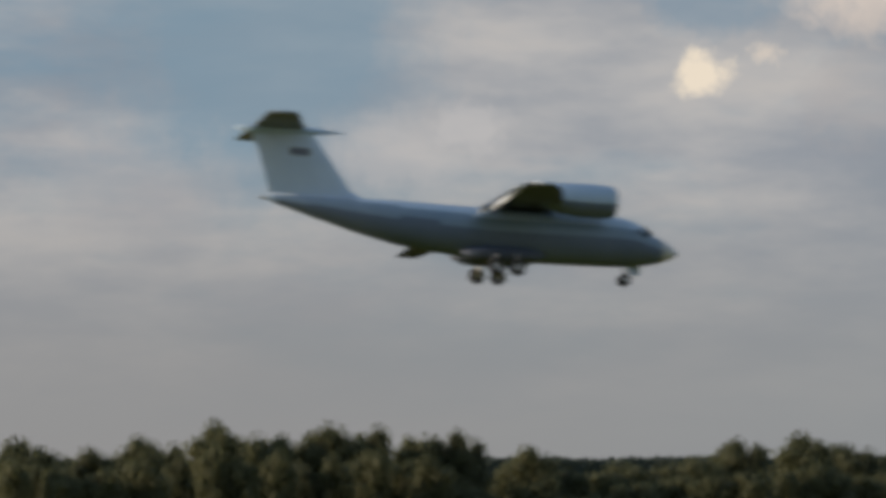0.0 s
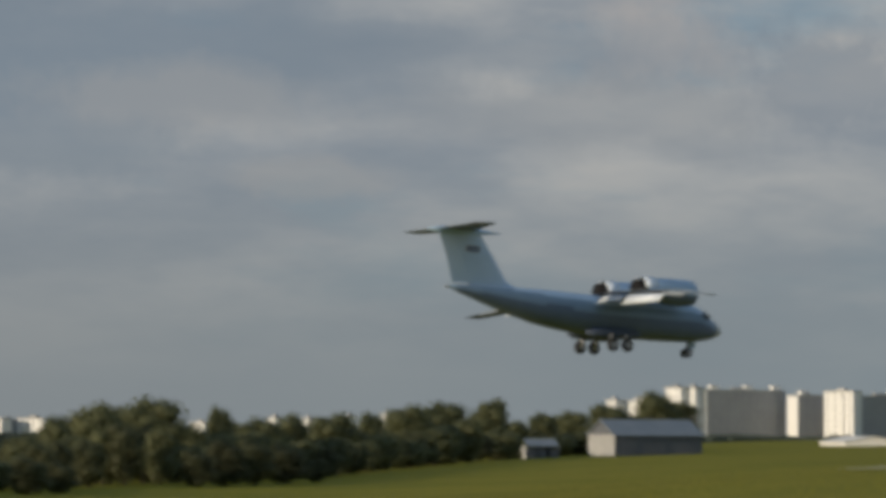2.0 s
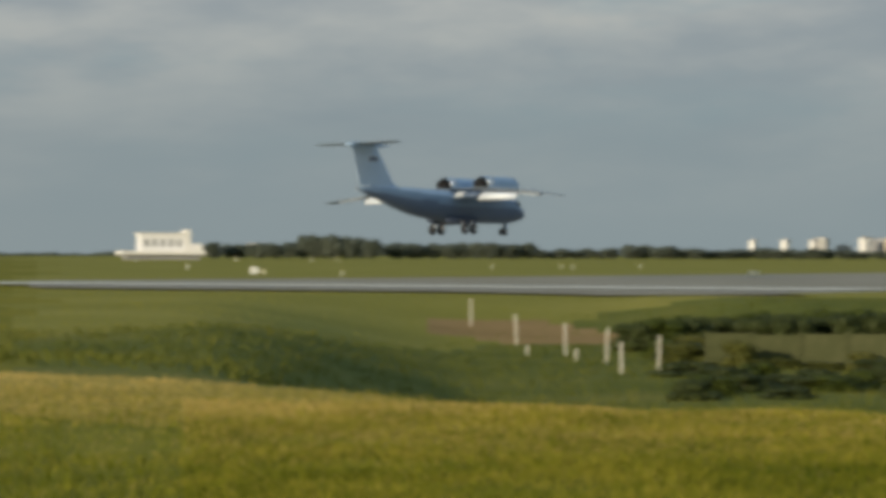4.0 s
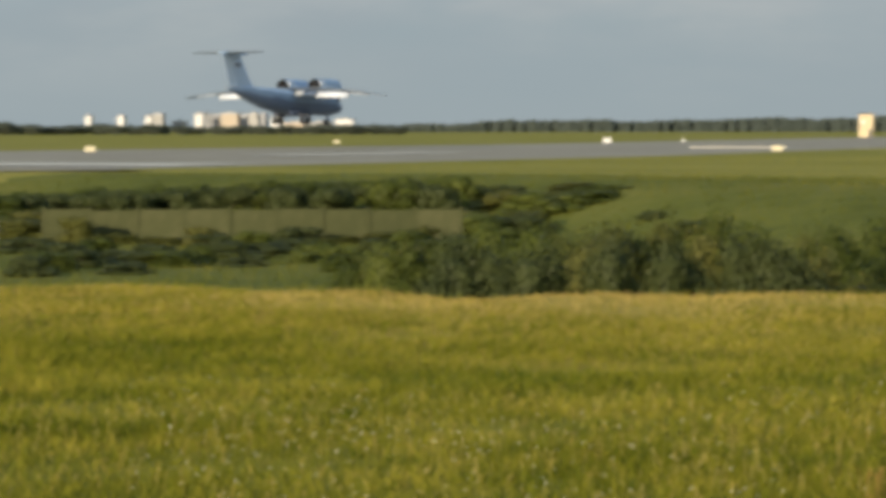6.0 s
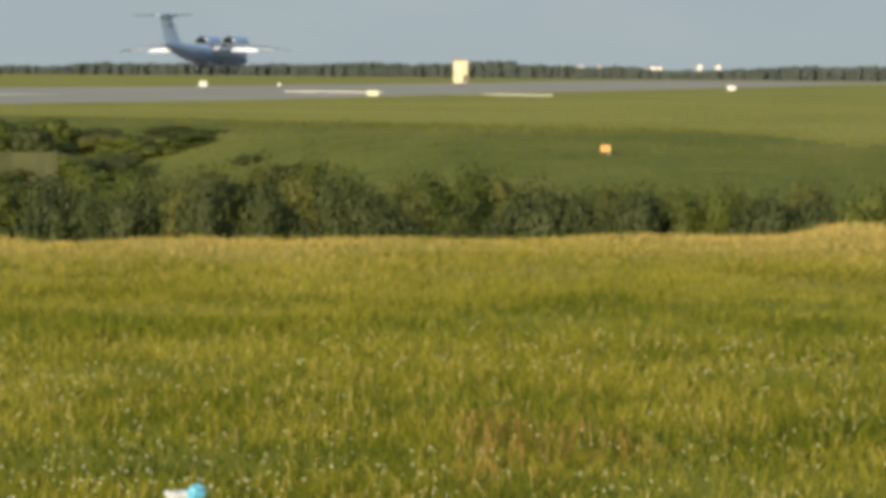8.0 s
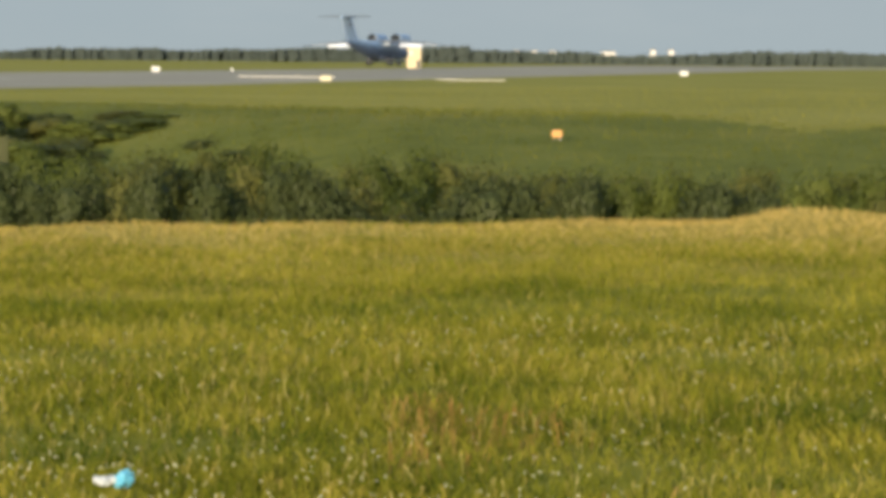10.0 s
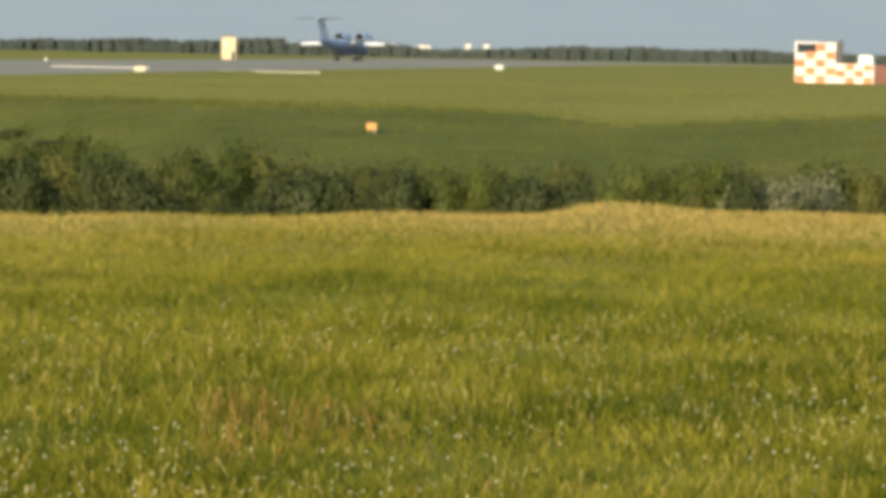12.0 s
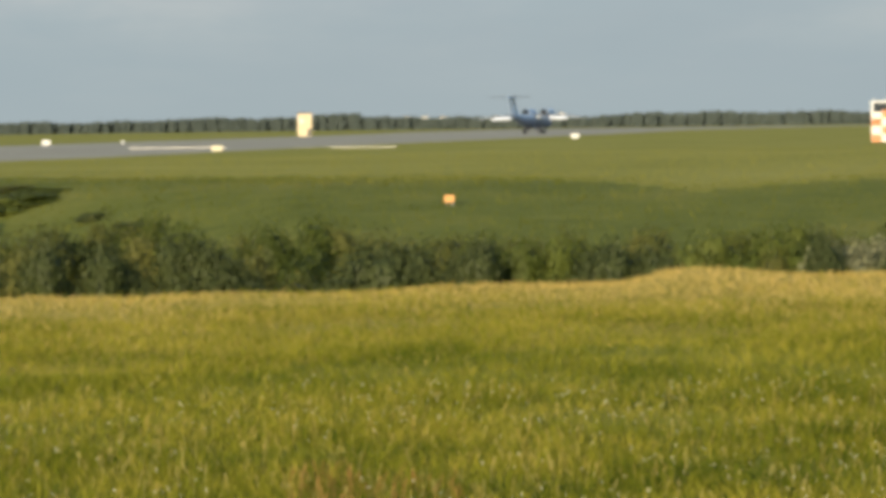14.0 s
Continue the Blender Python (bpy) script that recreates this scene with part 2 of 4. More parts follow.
BUSH_PALE = material("willow_leaf", [(0.165, 0.175, 0.09), (0.22, 0.225, 0.12), (0.275, 0.275, 0.155)], 0.5, 0.55, fine=3, island=0.08, through_light=0.35, gloss=0.2)
BLADE_GREEN = material("grass_blade", [(0.048, 0.082, 0.006), (0.20, 0.21, 0.018), (0.41, 0.355, 0.052)], 0.7, 0.7, fine=3.0, island=0.26, through_light=0.3, gloss=0.08)
BLADE_DRY = material("straw_stalk", [(0.36, 0.26, 0.06), (0.50, 0.39, 0.12), (0.64, 0.54, 0.23)], 0.2, 0.7, fine=1.2, island=0.25, through_light=0.3, gloss=0.08)
BLADE_GOLD = material("ripe_grass", [(0.52, 0.385, 0.10), (0.64, 0.475, 0.15), (0.74, 0.565, 0.22)], 0.15, 0.7, fine=0.6, island=0.2, through_light=0.4, gloss=0.08)
DARK_TUFT = material("dark_tuft_leaf", [(0.025, 0.048, 0.005), (0.048, 0.075, 0.008), (0.08, 0.105, 0.013)], 0.7, 0.7, fine=3, island=0.2, through_light=0.25, gloss=0.1)
SORREL = material("sorrel_stalk", [(0.22, 0.12, 0.03), (0.32, 0.19, 0.06), (0.42, 0.28, 0.10)], 0.6, 0.8, fine=3, island=0.2, through_light=0.3, gloss=0.08)
FLOWER = material("white_petal", [(0.92, 0.88, 0.68), (0.97, 0.95, 0.82)], 2.0, 0.7, island=0.5, through_light=0.4)
BAG_WHITE = material("white_plastic", [(0.50, 0.54, 0.56), (0.70, 0.73, 0.74)], 12.0, 0.35)
BAG_BLUE = material("blue_plastic", [(0.10, 0.42, 0.62), (0.18, 0.55, 0.74)], 12.0, 0.35)
CAR_WHITE = material("white_car_paint", [(0.74, 0.73, 0.70), (0.80, 0.79, 0.77)], 0.8, 0.3)
FIELD_SOIL = material("field_floor", [(0.30, 0.235, 0.035), (0.41, 0.315, 0.062), (0.50, 0.385, 0.10)], 0.10, 0.9, fine=1.1, bump=0.5, gloss=0.08)
FIELD_GREEN = material("green_field_floor", [(0.17, 0.172, 0.02), (0.245, 0.23, 0.03), (0.34, 0.295, 0.056)], 0.12, 0.9, fine=1.1, bump=0.5, gloss=0.08)
BANK_GRASS = material("bank_grass", [(0.085, 0.105, 0.02), (0.145, 0.16, 0.03), (0.225, 0.21, 0.05)], 0.09, 0.9, fine=0.7, bump=0.6, gloss=0.08)
TUFT_GREEN = material("rough_grass", [(0.085, 0.105, 0.02), (0.145, 0.16, 0.03), (0.225, 0.21, 0.05)], 0.09, 0.8, fine=0.7, island=0.18, through_light=0.35, gloss=0.08)
TUFT_PALE = material("mown_grass", [(0.19, 0.19, 0.03), (0.27, 0.25, 0.045), (0.35, 0.31, 0.07)], 0.08, 0.8, fine=1.0, island=0.08, through_light=0.3, gloss=0.08)
# shade on the western meadow is put into this darker grass colour
LEFT_MEADOW = material("shaded_meadow", [(0.15, 0.15, 0.014), (0.215, 0.20, 0.02), (0.28, 0.245, 0.032)], 0.05, 0.9, fine=0.8, bump=0.5, gloss=0.08)
SOIL = material("bare_soil", [(0.25, 0.17, 0.065), (0.34, 0.225, 0.095), (0.42, 0.28, 0.13)], 0.15, 0.95, fine=1.5, gloss=0.08)


# ---- mesh tools ----
def mesh_of(name, bm, mat, smooth=False):
    me = bpy.data.meshes.new(name)
    bm.to_mesh(me)
    bm.free()
    for one in (mat if isinstance(mat, (list, tuple)) else [mat]):
        me.materials.append(one)
    if smooth:
        me.polygons.foreach_set("use_smooth", [True] * len(me.polygons))
    return me


def thing(name, label, category, where=(0, 0, 0), turn=0.0, group="", kind=""):
    ob = new(name)
    ob.empty_display_size = 0.3
    ob.matrix_world = pose(*where, 0, 0, turn)
    return tagged(ob, label, category, group, kind)


def part(name, bm, mat, parent, label="", smooth=False, at=None):
    me = bm if isinstance(bm, bpy.types.Mesh) else mesh_of(name, bm, mat, smooth)
    ob = new(name, me)
    ob.parent = parent
    if at is not None:
        ob.matrix_basis = at
    return tagged(ob, label)


def solid(name, bm, mat, label, category, group="", kind="", smooth=False):
    return tagged(new(name, mesh_of(name, bm, mat, smooth)), label, category, group, kind)


def box(bm, x0, y0, z0, x1, y1, z1, bevel=0.0):
    made = bmesh.ops.create_cube(bm, size=1.0, matrix=Matrix.Translation(((x0 + x1) / 2, (y0 + y1) / 2, (z0 + z1) / 2)) @ Matrix.Diagonal((x1 - x0, y1 - y0, z1 - z0, 1)))
    if bevel:
        edges = list({e for v in made["verts"] for e in v.link_edges})
        bmesh.ops.bevel(bm, geom=edges, offset=bevel, segments=2, affect="EDGES")
    return bm


def loft(bm, rings, close_start=True, close_end=True):
    """Skin through rings of equally many points."""
    loops = [[bm.verts.new(p) for p in ring] for ring in rings]
    n = len(loops[0])
    for a, b in zip(loops, loops[1:]):
        for i in range(n):
            bm.faces.new((a[i], a[(i + 1) % n], b[(i + 1) % n], b[i]))
    if close_start:
        bm.faces.new(loops[0][::-1])
    if close_end:
        bm.faces.new(loops[-1])
    bmesh.ops.recalc_face_normals(bm, faces=bm.faces)
    return bm


def oval(x, z0, z1, half, n=28, square=2.3):
    out = []
    for i in range(n):
        a = 2 * math.pi * i / n
        c, s = math.cos(a), math.sin(a)
        y = half * math.copysign(abs(c) ** (2 / square), c)
        z = (z0 + z1) / 2 + (z1 - z0) / 2 * math.copysign(abs(s) ** (2 / square), s)
        out.append((x, y, z))
    return out


def tube(bm, a, b, r0, r1=None, n=10):
    a, b = Vector(a), Vector(b)
    q = (b - a).to_track_quat("Z", "Y").to_matrix()
    rings = []
    for at, r in ((a, r0), (b, r0 if r1 is None else r1)):
        rings.append([at + q @ Vector((r * math.cos(2 * math.pi * i / n), r * math.sin(2 * math.pi * i / n), 0)) for i in range(n)])
    return loft(bm, rings)


# ---- ground ----
EDGE_H = [0, 32, 45, 50, 56, 60, 65, 72, 78, 82, 95]
EDGE_R = [60, 57, 54, 48, 41, 39.6, 36.6, 37, 39.5, 40, 41]


def ease(a, b, v):
    u = np.clip((v - a) / (b - a), 0, 1)
    return u * u * (3 - 2 * u)


def ground_z(x, y):
    """Height of the land: the near field, the dip with scrub, the airfield."""
    x, y = np.asarray(x, float), np.asarray(y, float)
    r, h = np.hypot(x, y), np.degrees(np.arctan2(x, y))
    h = np.where(h < -90, 120.0, h)
    rim = np.interp(h, EDGE_H, EDGE_R) + 0.5 * np.sin(h * 1.7)
    field = 0.80 + 0.03 * np.sin(x * 0.31) * np.cos(y * 0.27)
    field = field + 0.12 * ease(77.4, 78.4, h) * (1 - 0.6 * ease(78.8, 81.5, h)) * ease(0, 4, r - rim + 5)
    far = 0.0012 * np.clip(x - 300, 0, 700) - 2.9 * (1 - ease(35, 47, h)) * ease(70, 150, r)
    far = far + 0.15 * np.sin(x * 0.021 + 1) * np.sin(y * 0.027) * ease(120, 200, r) * (1 - ease(90, 105, y))
    dip_in, dip_out = np.interp(h, [50, 66, 72], [172, 165, 112]), np.interp(h, [50, 57, 60, 66, 72], [232, 232, 202, 200, 168])
    dip = -2.3 * ease(50, 55, h) * ease(0, 14, r - rim) * (1 - ease(0, 1, (r - dip_in) / (dip_out - dip_in)))
    away = far * ease(0, 40, r - rim) + dip
    near = field * (1 - ease(0, 1, (r - rim) / np.where(h > 52, 9.0, 45.0)))
    return np.where(r < rim, field, near + away)


def height(x, y):
    return float(ground_z(x, y))


def bank_edge(h):
    """How far the uncut bank reaches before the mown airfield."""
    return np.interp(h, [44, 50, 57, 64, 68, 71, 75.6, 78.6, 82.7], [90, 120, 205, 213, 210, 192, 176, 152, 170])


def build_ground():
    hs = np.concatenate([np.arange(-180, 0, 6.0), np.arange(0, 100, 0.4), np.arange(100, 180, 5.0)])
    rs = np.concatenate([[0.5, 3, 6, 9], np.arange(11, 60, 0.8), np.geomspace(60, 260, 90), np.geomspace(265, 4900, 60)])
    hh, rr = np.meshgrid(np.radians(hs), rs)
    x, y = rr * np.sin(hh), rr * np.cos(hh)
    z = ground_z(x, y)
    n, m = len(hs), len(rs)
    co = np.stack([x, y, z], -1).reshape(-1, 3)
    i, j = np.meshgrid(np.arange(n), np.arange(m - 1))
    a = j * n + i
    b = j * n + (i + 1) % n
    faces = np.stack([a, b, b + n, a + n], -1).reshape(-1, 4)
    me = bpy.data.meshes.new("ground")
    me.from_pydata(co.tolist(), [], faces.tolist()[::1])
    me.polygons.foreach_set("use_smooth", [True] * len(me.polygons))
    for m in (GRASS, FIELD_SOIL, BANK_GRASS, SOIL, LEFT_MEADOW, FIELD_GREEN):
        me.materials.append(m)
    me.update()
    bm = bmesh.new()
    bm.from_mesh(me)
    cap = [v for v in bm.verts][:n]
    bm.faces.new(cap)
    bmesh.ops.recalc_face_normals(bm, faces=bm.faces)
    for f in bm.faces:
        c = f.calc_center_median()
        r, h = math.hypot(c.x, c.y), math.degrees(math.atan2(c.x, c.y))
        wave = noise.noise((c.x * 0.06, c.y * 0.06, 0)) * 6
        rim = float(np.interp(h, EDGE_H, EDGE_R))
        bank = bank_edge(h) + wave
        if r < rim + 0.8:
            f.material_index = 5 if r < rim * 0.76 + wave * 0.5 else 1
        elif -20 < h < 47.5 + wave * 0.2 and r < 1500:
            f.material_index = 4
        elif 45 < h < 110 and r < bank:
            f.material_index = 2
        if 53.9 < h < 57.4 and 180 + max(0, 55.4 - h) * 7 + wave * 0.5 < r < 200 - max(0, h - 56) * 8 + wave * 0.6:
            f.material_index = 3
    bm.to_mesh(me)
    bm.free()
    tagged(new("ground", me), "olive summer meadow grass running out to the airfield", "ground", kind="structure")


build_ground()


def strip(name, x0, y0, x1, y1, lift, mat, label, category, step=12.0, slant=0.0):
    """A paved sheet that follows the land."""
    bm = bmesh.new()
    near = y0 if callable(y0) else lambda x: y0
    far = y1 if callable(y1) else lambda x: y1
    nx, ny = max(1, int((x1 - x0) / step)), max(1, int((far(x0) - near(x0)) / step))

    def corner(i, j):
        x = x0 + (x1 - x0) * i / nx
        y = near(x) + (far(x) - near(x)) * j / ny
        x = max(x, y * slant + 0.05 * i)
        return bm.verts.new((x, y, height(x, y) + lift))

    grid = [[corner(i, j) for i in range(nx + 1)] for j in range(ny + 1)]
    for j in range(ny):
        for i in range(nx):
            bm.faces.new((grid[j][i], grid[j][i + 1], grid[j + 1][i + 1], grid[j + 1][i]))
    return solid(name, bm, mat, label, category, kind="structure")


strip("runway", 186, lambda x: float(np.interp(x, [186, 300, 360, 490, 700, 900], [108, 116, 124, 138, 160, 185])), 1500, lambda x: float(np.interp(x, [186, 480, 830, 1500], [212, 212, 258, 390])), 0.14, ASPHALT, "broad weathered grey airfield runway pavement", "runway", slant=1.09)


def build_verge():
    """Grass sloping up to the pavement's near edge."""
    bm = bmesh.new()
    rows = []
    for x in np.arange(186, 1500, 12.0):
        y = float(np.interp(x, [186, 300, 360, 490, 700, 900], [108, 116, 124, 138, 160, 185]))
        rows.append([bm.verts.new((x, y - w, height(x, y - w) + lift)) for w, lift in ((3.0, -0.04), (1.0, 0.10), (-0.4, 0.165))])
    for a, c in zip(rows, rows[1:]):
        for i in range(2):
            bm.faces.new((a[i], c[i], c[i + 1], a[i + 1]))
    solid("verge", bm, GRASS, "mown grass verge along the runway edge", "verge", kind="structure")


build_verge()


# ---- the aeroplane ----
def wing_rings(stations, n=14):
    """Aerofoil sections: y, leading edge x, chord, z, thickness."""
    rings = []
    for y, le, chord, z, thick in stations:
        ring = []
        for i in range(n):
            a = 2 * math.pi * i / n
            u = (1 - math.cos(a)) / 2
            t = thick * 2.6 * math.sqrt(max(u, 0)) * (1 - u) + 0.012
            ring.append((le - chord * u, y, z + (t if a < math.pi else -t * 0.6)))
        rings.append(ring)
    return rings


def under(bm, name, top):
    """Shade below wings and flaps, put in as dark grey on down-facing faces."""
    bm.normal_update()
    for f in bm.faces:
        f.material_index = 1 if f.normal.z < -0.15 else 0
    return mesh_of(name, bm, [top, FAIRING_SHADE], True)


def build_aeroplane():
    plane = thing("jet_transport", "white and grey twin-jet T-tailed transport aeroplane with wheels down", "aeroplane")
    prof = [(11.55, 2.10, 2.22, 0.06), (11.3, 1.88, 2.42, 0.32), (10.9, 1.70, 2.68, 0.62), (10.3, 1.50, 2.98, 0.98), (9.7, 1.38, 3.25, 1.2), (9.1, 1.28, 3.70, 1.36),
            (8.5, 1.22, 4.02, 1.46), (7.6, 1.17, 4.2, 1.53), (5, 1.14, 4.28, 1.55), (2, 1.14, 4.3, 1.55), (-0.5, 1.16, 4.32, 1.55), (-2, 1.32, 4.36, 1.54),
            (-4, 1.5, 4.42, 1.48), (-6.4, 1.86, 4.48, 1.34), (-9, 2.5, 4.5, 1.05), (-11.9, 3.36, 4.5, 0.66), (-13.8, 3.95, 4.44, 0.32), (-14.5, 4.2, 4.38, 0.12)]
    bm = loft(bmesh.new(), [oval(x, a, b, w, 44) for x, a, b, w in prof[3:]])
    # grey belly paint and the shade above it, put in as two darker bands
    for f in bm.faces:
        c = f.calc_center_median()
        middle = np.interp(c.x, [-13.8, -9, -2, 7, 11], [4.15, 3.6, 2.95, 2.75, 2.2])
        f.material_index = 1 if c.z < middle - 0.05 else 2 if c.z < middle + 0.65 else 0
    part("fuselage", mesh_of("fuselage", bm, [SKIN, GREY_SHADE, FLANK_SHADE], True), None, plane)
    part("radome", loft(bmesh.new(), [oval(x, a, b, w, 44) for x, a, b, w in prof[:4]]), RADOME, plane, "pale grey nose radome", True)
    # cockpit windows
    for s in (-1, 1):
        for i, (x0, x1, y0, y1, z0, z1) in enumerate([(9.72, 9.12, 0.08, 0.62, 3.28, 3.66), (9.62, 9.02, 0.68, 1.10, 3.12, 3.5), (9.2, 8.5, 1.26, 1.40, 2.95, 3.3)]):
            bm = bmesh.new()
            vs = [bm.verts.new(p) for p in ((x0, s * y0, z0), (x0 - 0.08, s * y1, z0 - 0.06), (x1 - 0.08, s * y1, z1 - 0.06), (x1, s * y0, z1))]
            made = bmesh.ops.extrude_face_region(bm, geom=[bm.faces.new(vs)])
            bmesh.ops.translate(bm, vec=(0.06, s * 0.05, 0.06), verts=[g for g in made["geom"] if isinstance(g, bmesh.types.BMVert)])
            bmesh.ops.recalc_face_normals(bm, faces=bm.faces)
            part("cockpit_window", bm, PANE, plane, "dark cockpit glazing")
    # wing
    for s in (-1, 1):
        st = [(s * 0.0, 3.6, 4.7, 4.42, 0.20), (s * 2.4, 3.5, 4.5, 4.46, 0.19), (s * 9.6, 1.1, 2.8, 4.08, 0.12), (s * 14.6, -1.0, 1.55, 3.40, 0.05)]
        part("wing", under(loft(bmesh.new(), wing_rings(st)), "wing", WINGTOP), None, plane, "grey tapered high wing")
        # lowered flaps behind the wing, in two spans
        for y0, y1, xa, xb, za, zb, c0, c1, droop, paint, told in ((4.75, 9.5, -1.05, -1.5, 4.2, 3.98, 1.35, 1.15, 0.75, FLAP, "white lowered flap"), (2.8, 4.65, -0.95, -1.03, 4.26, 4.2, 1.3, 1.3, 0.5, GREY_SHADE, "grey inner flap behind the engine"), (9.75, 12.6, -1.6, -2.1, 4.0, 3.62, 0.75, 0.55, 0.35, WINGTOP, "grey outer flap")):
            bm = bmesh.new()
            rings = []
            for y, x, z, c in ((s * y0, xa, za, c0), (s * y1, xb, zb, c1)):
                dx, dz = -c * math.cos(droop), -c * math.sin(droop)
                rings.append([(x + 0.1, y, z + 0.04), (x + dx * 0.5, y, z + dz * 0.42 + 0.05), (x + dx, y, z + dz), (x + dx * 0.5, y, z + dz * 0.5 - 0.10), (x + 0.1, y, z - 0.12)])
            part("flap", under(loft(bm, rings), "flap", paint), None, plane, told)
        # engine on the wing, its nozzle over the flap
        bm = loft(bmesh.new(), [[(x, s * 2.35 + r * math.cos(2 * math.pi * i / 24), 4.72 + r * math.sin(2 * math.pi * i / 24) * (1 if math.sin(2 * math.pi * i / 24) > 0 else k) + dz) for i in range(24)]
                   for x, r, k, dz in ((6.5, 0.80, 1.0, 0), (6.65, 0.88, 1, 0), (6.4, 0.98, 1, 0), (5.6, 1.04, 1, 0), (4.2, 1.02, 1, 0.02), (3.2, 0.95, 0.95, 0.06), (2.3, 0.84, 0.8, 0.12), (1.9, 0.74, 0.7, 0.16))], False, False)
        # shade under the nacelle is put in as a darker lower half
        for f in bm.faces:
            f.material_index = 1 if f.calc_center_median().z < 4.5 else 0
        eng = part("engine", mesh_of("engine", bm, [SKIN, GREY_SHADE], True), None, plane, "pale engine nacelle over the wing")
        part("intake", loft(bmesh.new(), [[(x, s * 2.35 + r * math.cos(2 * math.pi * i / 24), 4.72 + r * math.sin(2 * math.pi * i / 24)) for i in range(24)] for x, r in ((6.51, 0.79), (5.95, 0.72))]), DARK, eng, "dark engine intake", True)
        part("exhaust", loft(bmesh.new(), [[(x, s * 2.35 + r * math.cos(2 * math.pi * i / 24), 4.92 + r * math.sin(2 * math.pi * i / 24) * 0.86) for i in range(24)] for x, r in ((2.6, 0.60), (1.7, 0.74), (1.2, 0.70))]), DARK, eng, "sooty exhaust nozzle", True)
        # added white lip for the sunlit nozzle top, and the inner flap below it
        part("nozzle_shroud", loft(bmesh.new(), [[(x, s * 2.35 + (r - q) * math.cos(math.pi * i / 12), 4.9 + (r - q) * math.sin(math.pi * i / 12)) for q, way in ((0, range(13)), (0.05, range(12, -1, -1))) for i in way]
             for x, r in ((2.9, 0.87), (2.2, 0.87), (1.65, 0.84))]), FLAP, eng, "white lip for the sunlit nozzle top", True)
        bm = bmesh.new()
        loft(bm, [[(-0.95, s * y, 4.3), (-1.5, s * y, 4.02), (-1.9, s * y, 3.62), (-1.4, s * y, 3.86), (-0.95, s * y, 4.15)] for y in (1.62, 2.7)])
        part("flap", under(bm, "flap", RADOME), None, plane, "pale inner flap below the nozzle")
        # sponson and main gear
        part("gear_fairing", loft(bmesh.new(), [[(x, s * 1.18 + w * math.cos(2 * math.pi * i / 16), 1.40 + h * math.sin(2 * math.pi * i / 16)) for i in range(16)]
             for x, w, h in ((2.7, 0.05, 0.08), (2.0, 0.36, 0.36), (1.0, 0.5, 0.46), (-1.0, 0.5, 0.46), (-1.9, 0.34, 0.36), (-2.6, 0.05, 0.1))]), FAIRING_SHADE, plane, "dark grey wheel fairing", True)
        for x in (0.68, -0.68):
            gear = part("main_gear", tube(bmesh.new(), (x + 0.1, s * 1.7, 1.3), (x, s * 1.95, 0.5), 0.11), STEEL, plane, "steel main gear leg", True)
            wheel(gear, x, s * 2.05, 0.5, 0.5, 0.34)
    nose = part("nose_gear", tube(bmesh.new(), (8.2, 0, 1.4), (8.1, 0, 0.4), 0.09), STEEL, plane, "steel nose gear leg", True)
    for s in (-1, 1):
        wheel(nose, 8.1, s * 0.24, 0.36, 0.36, 0.2)
    part("gear_door", box(bmesh.new(), 8.5, 0.28, 0.75, 9.2, 0.32, 1.35, 0.01), SKIN, plane)
    # fin, rudder, tailplane
    fin = []
    for z, le, te, th in ((4.2, -7.8, -14.0, 0.22), (4.9, -9.2, -14.2, 0.22), (6.6, -10.4, -14.75, 0.2), (8.4, -11.7, -15.4, 0.17)):
        c = le - te
        fin.append([(le, 0, z), (le - c * 0.12, th * 0.8, z), (le - c * 0.35, th, z), (le - c * 0.72, th * 0.7, z), (le - c * 0.72, -th * 0.7, z), (le - c * 0.35, -th, z), (le - c * 0.12, -th * 0.8, z)])
    part("fin", loft(bmesh.new(), fin), FIN_PAINT, plane, "white swept tail fin")
    rud = []
    for z, le, te, th in ((4.6, -12.5, -14.2, 0.157), (6.6, -13.47, -14.75, 0.143), (8.35, -14.3, -15.42, 0.122)):
        rud.append([(le, th, z), (te, 0.015, z), (te, -0.015, z), (le, -th, z)])
    part("rudder", loft(bmesh.new(), rud), FIN_PAINT, plane)
    part("tail_bullet", loft(bmesh.new(), [oval(x, 8.42 - r, 8.42 + r, r, 14, 2) for x, r in ((-9.7, 0.03), (-10.4, 0.1), (-11.6, 0.22), (-13, 0.3), (-15.2, 0.28), (-16.4, 0.08))]), SKIN, plane, "", True)
    for s in (-1, 1):
        part("tailplane", loft(bmesh.new(), wing_rings([(0, -12.0, 3.3, 8.54, 0.13), (s * 4.75, -13.6, 1.8, 8.56, 0.06)])), TAIL_GREY, plane, "dark grey swept tailplane", True)
        part("flag", box(bmesh.new(), -13.0, s * 0.16, 6.9, -11.8, s * 0.235, 7.35), FLAG, plane, "small dark flag painted on the fin")
    part("tail_cone", loft(bmesh.new(), [oval(x, 4.26 - r, 4.26 + r, r, 12, 2) for x, r in ((-14.4, 0.13), (-14.8, 0.07))]), STEEL, plane)
    return plane


